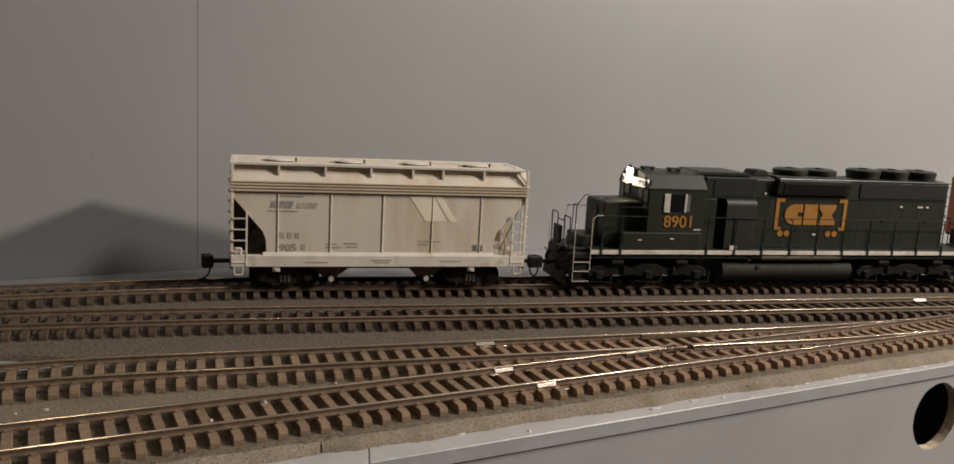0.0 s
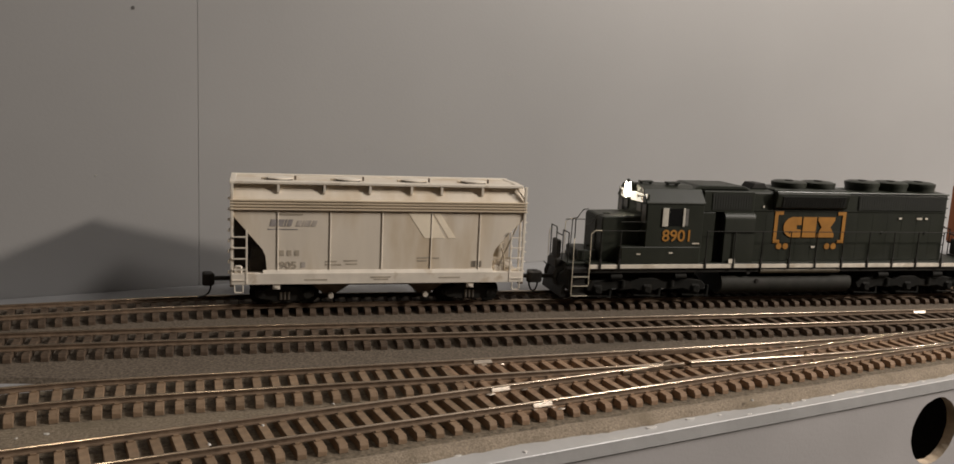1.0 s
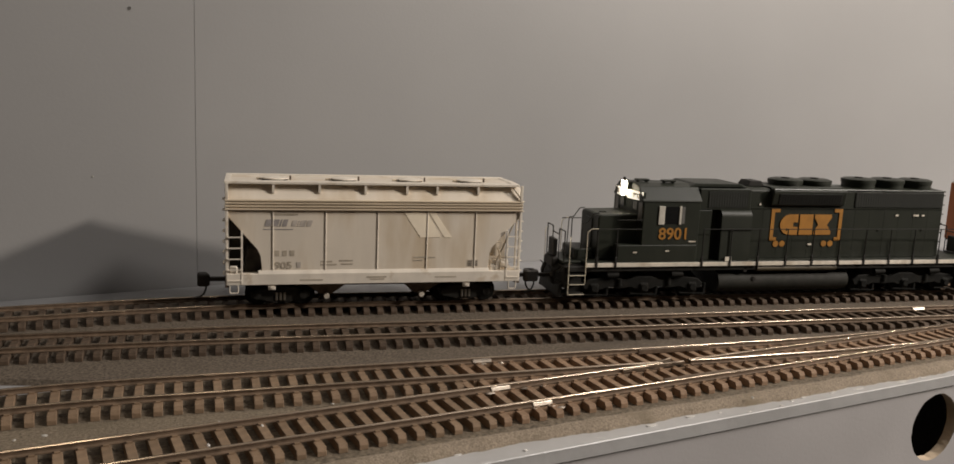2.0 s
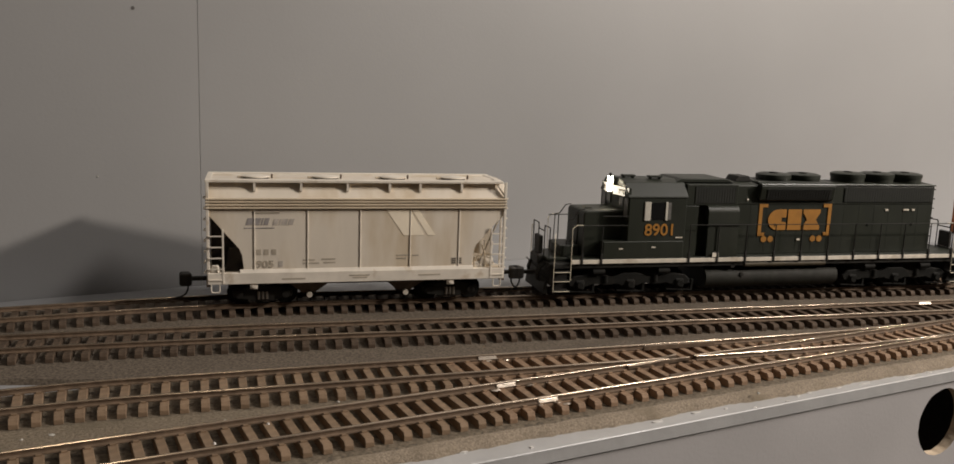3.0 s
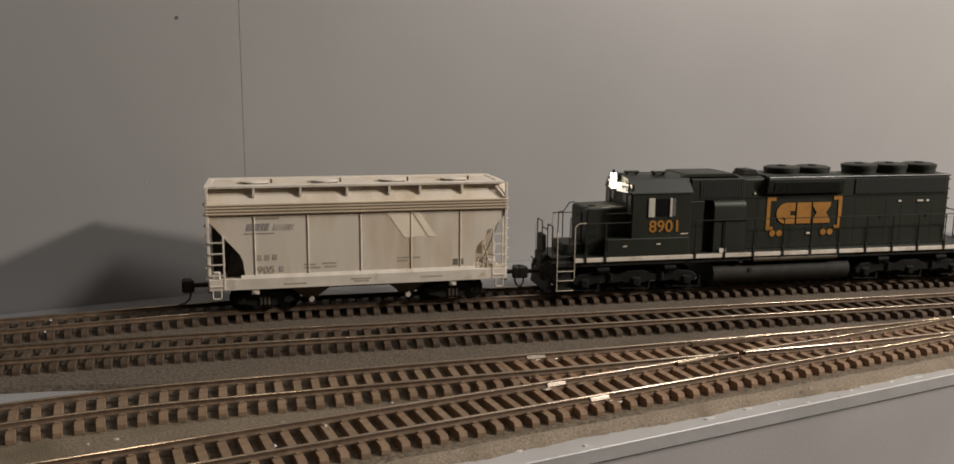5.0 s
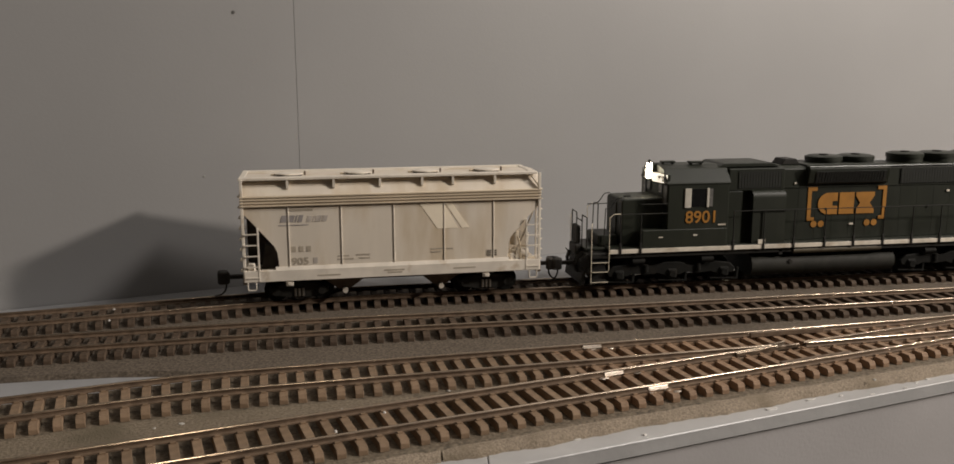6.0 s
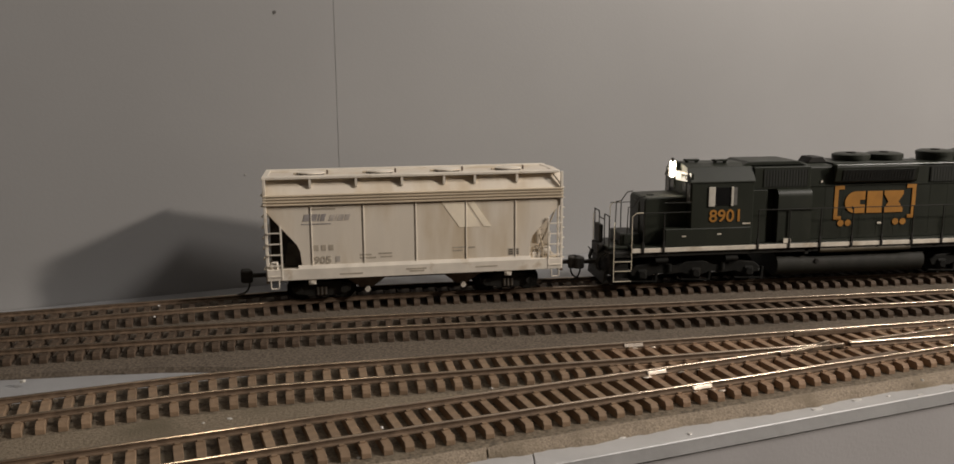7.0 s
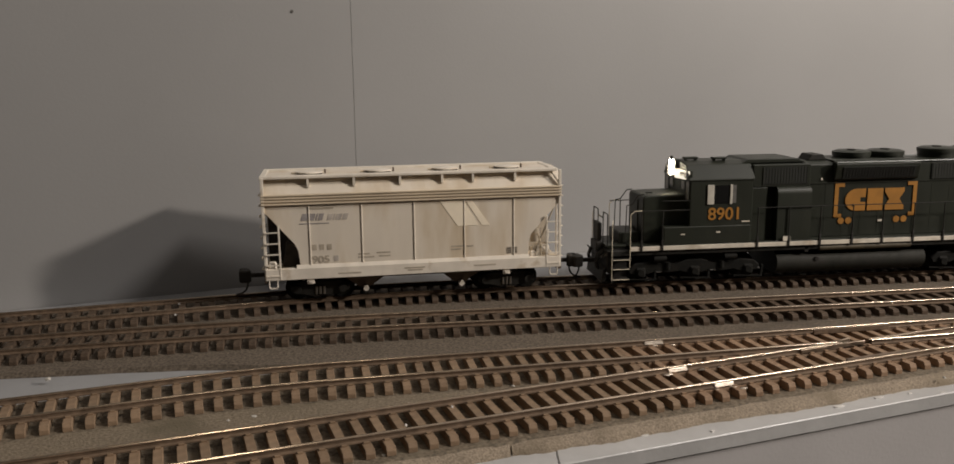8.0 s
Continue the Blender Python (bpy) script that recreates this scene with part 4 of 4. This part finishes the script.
    part("paint_chip", box(B(), -54.4, -50.6, -17.4, -17.25, 28.6, 29.2), SILLWHITE, cab, "pale paint chip")
    for x0, z in ((-83.5, 23.4), (-66.6, 24.0)):
        part("builder_plate", box(B(), x0, x0 + 2.0, -17.65, -17.5, z, z + 0.6), SILLWHITE, g)
    # long hood
    hood = [(-11.6, 19), (-11.6, 53.6), (-10.4, 54.6), (0, 55.2), (10.4, 54.6), (11.6, 53.6), (11.6, 19)]
    part("long_hood", prism(B(), hood, -49.0, 97.0, "x", b=0.3), GREEN, g)
    part("hood_roof_lip", box(B(), 34.0, 97.4, -12.1, 12.1, 53.9, 54.5, b=0.15), GREEN, g)
    # seams of the hood doors, handles, hinges
    for side in (-1, 1):
        for x in range(-20, 97, 9):
            part("door_seam", box(B(), x - 0.18, x + 0.18, side * 11.6 - 0.06, side * 11.6 + 0.06, 20, 44.6), GREEN, g)
        y0, y1 = sorted((side * 11.6, side * 11.9))
        part("door_rail", box(B(), -20, 96.8, y0, y1, 44.6, 45.1), GREEN, g)
        for x in (3, 58, 85):
            part("door_latch", box(B(), x - 0.3, x + 0.3, side * 11.9 - 0.2, side * 11.9 + 0.2, 33.2, 34.6, b=0.05), GREEN, g)
    # clean-air compartment behind the cab with flared hatch and grilles
    part("air_compartment", box(B(), -48.6, -20.4, -14.6, 14.6, 44.0, 54.6, b=0.4), GREEN, g)
    hatch = [(-53.5, 55.0), (-49.5, 56.9), (-25.5, 56.9), (-21.2, 55.0)]
    part("filter_hatch", prism(B(), hatch, -11.5, 11.5, "y", b=0.3), GREEN, g)
    for side in (-1, 1):
        gr = part("intake_grille", box(B(), -44.0, -22.0, side * 14.65 - 0.12, side * 14.65 + 0.12, 45.4, 53.4), GRILLE, g)
        for i in range(16):
            x = -43.6 + i * 1.42
            part("grille_bar", box(B(), x - 0.2, x + 0.2, side * 14.78 - 0.1, side * 14.78 + 0.1, 45.4, 53.4), GREEN, gr)
    # electrical cabinet between the cab and the duct
    for side in (-1, 1):
        y0, y1 = sorted((side * 11.4, side * 14.8))
        cabinet = part("cabinet", box(B(), -49.3, -41.4, y0, y1, 19.0, 44.0, b=0.3), GREEN, g)
        for z in (23, 31, 39):
            part("hinge", box(B(), -48.9, -48.5, side * 14.9 - 0.15, side * 14.9 + 0.15, z, z + 1.2), GREEN, cabinet)
    # rounded blower duct on the near side
    duct = []
    for i in range(7):
        a = math.pi / 2 * i / 6
        duct.append((-13.6 - 3.4 * math.sin(a), 40.9 + 3.4 * math.cos(a)))
    bm = prism(B(), [(-11.4, 19.2), (-11.4, 44.3)] + duct + [(-17.0, 19.2)], -37.0, -20.4, "x")
    part("blower_duct", bm, GREEN, g, smooth=True)
    part("duct_opening", box(B(), -37.2, -36.9, -16.4, -11.8, 21.5, 41.0), GRILLE, g)
    # dynamic brake blister
    for side in (-1, 1):
        pts = [(side * 11.4, 45.6), (side * 13.2, 46.6), (side * 14.6, 52.6), (side * 14.6, 54.2), (side * 13.4, 55.0), (side * 11.0, 55.0)]
        part("brake_blister", prism(B(), pts, -8.0, 34.6, "x", b=0.45), GREEN, g)
        gr = part("brake_grille", prism(B(), [(side * 13.35, 46.8), (side * 14.75, 52.4), (side * 14.6, 52.5), (side * 13.2, 46.9)], -4.4, 32.5, "x"), GRILLE, g)
        for i in range(24):
            x = -3.8 + i * 1.52
            part("grille_bar", rod(B(), [(x, side * 13.5, 46.9), (x, side * 14.85, 52.3)], 0.09, 4), GRILLE, gr)
        y0, y1 = sorted((side * 11.7, side * 12.0))
        rg = part("radiator_grille", box(B(), 42.0, 95.6, y0, y1, 45.6, 53.0), GRILLE, g)
        for i in range(36):
            x = 42.6 + i * 1.48
            part("grille_bar", box(B(), x - 0.22, x + 0.22, side * 12.0 - 0.1, side * 12.0 + 0.1, 45.6, 53.0), GREEN, rg)
    part("blister_roof", box(B(), -8.0, 34.6, -11.2, 11.2, 54.6, 55.6, b=0.3), GREEN, g)
    # roof edges: rods whose lighter, glossier green holds the edge highlight
    for side in (-1, 1):
        part("roof_edge", rod(B(), [(-7.6, side * 14.2, 54.5), (34.2, side * 14.2, 54.5)], 0.5, 10), GREEN_HIGHLIGHT, g, "glossy roof edge in lighter green, its highlight in the colour", smooth=True)
        part("roof_edge", rod(B(), [(35.0, side * 11.7, 54.3), (97.0, side * 11.7, 54.3)], 0.42, 10), GREEN_HIGHLIGHT, g, "glossy roof edge in lighter green, its highlight in the colour", smooth=True)
    # exhaust stack and roof fans
    part("exhaust_stack", prism(B(), [(-17.5, 55.0), (-15.5, 57.8), (-9.6, 57.8), (-7.6, 55.0)], -5, 5, "y", b=0.3), BLACK, g)
    for x in (7.4, 24.6, 51.6, 69.4, 87.0):
        top = 56.6 if x < 30 else 57.4
        bm = drum(B(), (x, 0, (top + 54.8) / 2), 8.4, top - 54.8, seg=32)
        drum(bm, (x, 0, top + 0.9), 8.8, 1.8, seg=32)
        drum(bm, (x, 0, top + 2.1), 8.5, 0.6, r2=7.0, seg=32)
        fan = part("roof_fan", bm, GREEN, g, smooth=True)
        part("fan_hub", drum(B(), (x, 0, top + 2.6), 2.2, 0.6, seg=14), BLACK, fan)
    part("rear_roof_light", box(B(), 93.0, 96.4, -2, 2, 55.2, 57.2, b=0.3), GREEN, g)
    for z in (27, 32, 37, 42, 47, 52):
        part("rear_grab", rod(B(), [(97, -10.6, z), (98.5, -10.6, z), (98.5, -6.6, z), (97, -6.6, z)], 0.28, 5), BLACK, g)
    part("rear_number_board", box(B(), 96.9, 98.2, -8, 8, 48.5, 51.8, b=0.2), BLACK, g)
    # handrails with stanchions along both walkways
    for side in (-1, 1):
        y = side * 17.6
        post = None
        for x in (-102.0, -92.2, -46.6, -31.2, -15.8, 0.2, 15.4, 31.0, 46.4, 61.6, 76.4, 92.2, 106.5):
            bm = box(B(), -0.55, 0.55, -0.5, 0.5, 16.4, 21.4, b=0.12)
            rod(bm, [(0, 0, 21), (0, 0, 35.0)], 0.28, 6)
            if post is None:
                post = part("stanchion", bm, BLACK, g, at=(x, y, 0))
            else:
                bm.free()
                again(post, (x, y, 0), g)
        part("long_handrail", rod(B(), [(-46.6, y, 35.0), (106.5, y, 35.0)], 0.22, 6), BLACK, g)
        part("front_handrail", rod(B(), [(-107.4, y, 35.0), (-79.8, y, 35.0)], 0.22, 6), BLACK, g)
        part("cab_grab", rod(B(), [(-92.2, y, 39.4), (-79.6, y, 39.4)], 0.2, 6), BLACK, g)
    # emblem on the hood side: a plain orange blocks-and-brackets shape
    for side in (-1,):
        y = side * 11.86
        em = part("emblem", emblem_bm(y), ORANGE, g, "orange bracketed emblem of plain shapes")
        for x in (-2.6, 1.2, 25.6, 29.4):
            part("emblem_dot", drum(B(), (x, y, 26.6), 1.6, 0.12, "y", seg=18), ORANGE, em)
    for x0, x1, z in ((16.2, 18.2, 26.2), (-13.8, -13.0, 46.8), (67.6, 69.2, 41.4), (78.6, 82.0, 41.4), (84.0, 85.6, 41.4)):
        part("stencil", box(B(), x0, x1, -12.05, -11.8, z - 0.45, z + 0.45), SILLWHITE, g, "small pale stencil mark")
    part("stencil", box(B(), -34.0, -30.5, -17.95, -17.7, 19.0, 21.2), SILLWHITE, g, "small pale stencil mark")
    # fuel tank with air reservoirs above
    tank = []
    for i in range(12):
        a = -math.pi / 2 + math.pi * i / 11
        tank.append((-11.0 - 5.4 * math.cos(a), 7.7 + 5.2 * math.sin(a)))
    far = [(-p[0], p[1]) for p in reversed(tank)]
    part("fuel_tank", prism(B(), tank + far, -35.4, 39.4, "x"), TANKBLACK, g, smooth=True)
    for side in (-1, 1):
        part("air_reservoir", drum(B(), (8, side * 15.8, 14.9), 1.5, 46, "x", seg=14), AIRTANK, g, "brown weathered air tank", smooth=True)
        part("filler_cap", drum(B(), (-16, side * 16.2, 9.6), 1.0, 1.0, "y", seg=12), BLACK, g)
        part("fuel_gauge", box(B(), -22.6, -20.4, side * 15.6 - 1, side * 15.6 + 1, 13.0, 16.0, b=0.3), BLACK, g)
    # trucks
    for cx in (-75.4, 75.4):
        tr = part("truck", box(B(), cx - 29, cx + 29, -8, 8, 6.5, 13, b=0.5), BLACK, g)
        for side in (-1, 1):
            y = side * 14.0
            pts = [(-32, 7.4), (-31, 5.0), (-22, 4.8), (-19.5, 6.6), (-13, 5.2), (-6.5, 6.6), (-4, 4.8), (4, 4.8), (6.5, 6.6), (13, 5.2), (19.5, 6.6), (22, 4.8), (31, 5.0), (32, 7.4), (29, 10.0), (22, 10.8), (17, 9.2), (9, 9.0), (4, 11.2), (-4, 11.2), (-9, 9.0), (-17, 9.2), (-22, 10.8), (-29, 10.0)]
            part("side_frame", prism(B(), [(cx + a, z) for a, z in pts], y - 1.0, y + 1.0, "y", b=0.4), TRUCKGREY, tr)
            for dx in (-26, 0, 26):
                bm = box(B(), cx + dx - 2.5, cx + dx + 2.5, y + side * 0.8 - 1.0, y + side * 0.8 + 1.0, 3.2, 8.2, b=0.8)
                drum(bm, (cx + dx, y + side * 2.0, 5.8), 1.9, 0.9, "y", r2=1.5, seg=16)
                part("journal_box", bm, TRUCKGREY, tr)
                part("brake_rod", rod(B(), [(cx + dx - 7, y + side * 1.4, 2.9), (cx + dx + 7, y + side * 1.4, 2.3)], 0.3, 6), TRUCKGREY, tr)
                part("brake_shoe", prism(B(), [(cx + dx + 6.4, 2.2), (cx + dx + 7.6, 2.2), (cx + dx + 8.0, 7.4), (cx + dx + 6.9, 7.4)], y - 0.6, y + 1.4, "y", b=0.2), TRUCKGREY, tr)
            for dx in (-17, 17):
                part("brake_cylinder", drum(B(), (cx + dx, y + side * 1.4, 12.2), 1.5, 6, "x", seg=12), TRUCKGREY, tr, smooth=True)
            for dx in (-13, 13):
                part("spring", drum(B(), (cx + dx, y + side * 0.9, 8.6), 1.3, 3.4, "z", seg=10), TRUCKGREY, tr)
        for dx in (-26, 0, 26):
            WHEELS.append((wheelset(g, cx + dx, 5.8, 8.65), 5.8))
    return g


def emblem_bm(y):
    """Two square brackets and three slab-like blocks between them, cut from thin film in layers."""
    bm = B()
    layer = [y - 0.02]

    def film(pts):
        layer[0] -= 0.012
        prism(bm, pts, layer[0], y + 0.06, "y")

    def bar(x0, x1, z0, z1):
        film([(x0, z0), (x1, z0), (x1, z1), (x0, z1)])

    for x, w in ((-6.4, 1), (35.2, -1)):
        x0, x1 = sorted((x, x + w * 1.9))
        bar(x0, x1, 28.2, 44.6)
        x0, x1 = sorted((x + w * 1.9, x + w * 4.8))
        bar(x0, x1, 42.8, 44.6)
        x0, x1 = sorted((x + w * 1.9, x + w * 3.8))
        bar(x0, x1, 28.2, 29.9)
    # a round-fronted block, a notched block and a waisted block, side by side
    k = 12
    arc = []
    for i in range(k + 1):
        t = math.radians(90 + 180 * i / k)
        arc.append((4.6 + 5.6 * math.cos(t), 36.45 + 5.25 * math.sin(t)))
    film(arc + [(9.2, 31.2), (9.2, 35.2), (6.6, 35.4), (6.6, 37.6), (9.2, 37.6), (9.2, 41.7)])
    film([(10.2, 31.2), (18.0, 31.2), (18.0, 41.7), (10.2, 41.7)])
    film([(18.9, 31.2), (28.8, 31.2), (28.8, 33.0), (26.4, 36.45), (28.8, 39.9), (28.8, 41.7), (18.9, 41.7), (18.9, 39.9), (21.3, 36.45), (18.9, 33.0)])
    return bm


def lettering(name, text, size, mat, parent, bold=0.0001):
    cu = bpy.data.curves.new(name, "FONT")
    cu.body, cu.size, cu.extrude, cu.offset = text, size * MM, 0.00005, bold
    tmp = bpy.data.objects.new(name, cu)
    scene.collection.objects.link(tmp)
    bpy.context.view_layer.update()
    me = bpy.data.meshes.new_from_object(tmp.evaluated_get(bpy.context.evaluated_depsgraph_get()))
    bpy.data.objects.remove(tmp)
    me.materials.clear()
    me.materials.append(mat)
    ob = new(name, me)
    ob.parent = parent
    return ob


WHEELS = []
hopper = build_hopper()
loco = build_loco()


# ---- an orange boxcar that stands on the siding behind the locomotive's rear ----
X_CAR = 451.6


def build_boxcar():
    x0, x1, y = X_CAR, X_CAR + 141.0, 112.0
    c = thing("boxcar", "orange boxcar model with a pale roof standing on the siding", "freight car", x=x0, y=y)
    n = x1 - x0
    part("body", box(B(), 1.6, n - 1.6, -16.5, 16.5, 14.0, 49.5, b=0.3), BOXCARORANGE, c)
    part("roof", prism(B(), [(-17.2, 49.3), (-17.2, 50.2), (0, 52.0), (17.2, 50.2), (17.2, 49.3)], 0.6, n - 0.6, "x", b=0.15), CREAM_TRIM, c, "pale metal roof")
    for a in (0.8, n - 0.8):
        part("end_panel", box(B(), a - 0.8, a + 0.8, -16.8, 16.8, 13.0, 49.6, b=0.2), BOXCARORANGE, c)
    part("side_sill", box(B(), 1.0, n - 1.0, -17.0, 17.0, 11.6, 14.0, b=0.2), UNDERFRAME_DARK, c)
    for side in (-1, 1):
        door = part("door", box(B(), n / 2 - 13, n / 2 + 13, side * 17.0 - 0.5, side * 17.0 + 0.5, 14.6, 48.0, b=0.2), BOXCARORANGE, c)
        for k in range(-2, 3):
            part("door_rib", box(B(), n / 2 + k * 5 - 0.4, n / 2 + k * 5 + 0.4, side * 17.6 - 0.3, side * 17.6 + 0.3, 15, 47.6), BOXCARORANGE, door)
        for k in range(10):
            px = 8 + k * (n - 16) / 9
            if abs(px - n / 2) > 14:
                part("side_post", box(B(), px - 0.6, px + 0.6, side * 16.7 - 0.4, side * 16.7 + 0.4, 14.2, 49.2, b=0.1), BOXCARORANGE, c)
    part("centre_sill", box(B(), 2, n - 2, -4, 4, 8.5, 11.8, b=0.2), BLACK, c)
    for cx in (24, n - 24):
        tr = part("truck", box(B(), cx - 2.4, cx + 2.4, -11, 11, 4.2, 8.6, b=0.4), BLACK, c)
        for side in (-1, 1):
            part("side_frame", prism(B(), [(cx - 13, 6.6), (cx - 12.6, 3.6), (cx - 4.2, 1.6), (cx + 4.2, 1.6), (cx + 12.6, 3.6), (cx + 13, 6.6), (cx + 6, 8.4), (cx - 6, 8.4)], side * 11.4 - 1.0, side * 11.4 + 1.0, "y", b=0.35), BLACK, tr)
        for dx in (-9.9, 9.9):
            wheelset(c, cx + dx, 4.8, 8.65)
    coupler(c, n - 0.5, 9.6, 1)
    return c


lay("track", "short siding of dark ties under the standing boxcar", lambda x: 112.0, 464.0, 680, lambda x: 6.15, ((-H, 462, 680), (H, 462, 680)), TIE_DARK)
build_boxcar()

# ---- the train creeps to the left: seconds and millimetres ----
TRAVEL = [(0.0, 0.0), (1.5, 0.0), (1.8, -0.3), (2.1, -1.9), (2.4, -4.6), (2.7, -7.7), (3.0, -11.0), (3.5, -16.2), (4.0, -21.5), (4.5, -26.0), (5.0, -30.7), (5.5, -35.3), (6.0, -40.2), (6.5, -44.5), (7.0, -48.2), (7.5, -52.3), (8.0, -57.3)]


def on_track(x, reach):
    """The pose of a car whose trucks stand reach before and behind x."""
    a, c = back_y(x - reach), back_y(x + reach)
    return pose(x * MM, (a + c) / 2 * MM, BENCH, 0, 0, math.degrees(math.atan2(c - a, 2 * reach)))


def motions():
    walk(hopper, [(t, on_track(60 + s, 42)) for t, s in TRAVEL])
    walk(loco, [(t, on_track(266.3 + s, 75)) for t, s in TRAVEL])
    for w, r in WHEELS:
        rest = w.location.copy()
        walk(w, [(t, Matrix.Translation(rest) @ pose(0, 0, 0, 0, math.degrees(s / r), 0)) for t, s in TRAVEL])


motions()
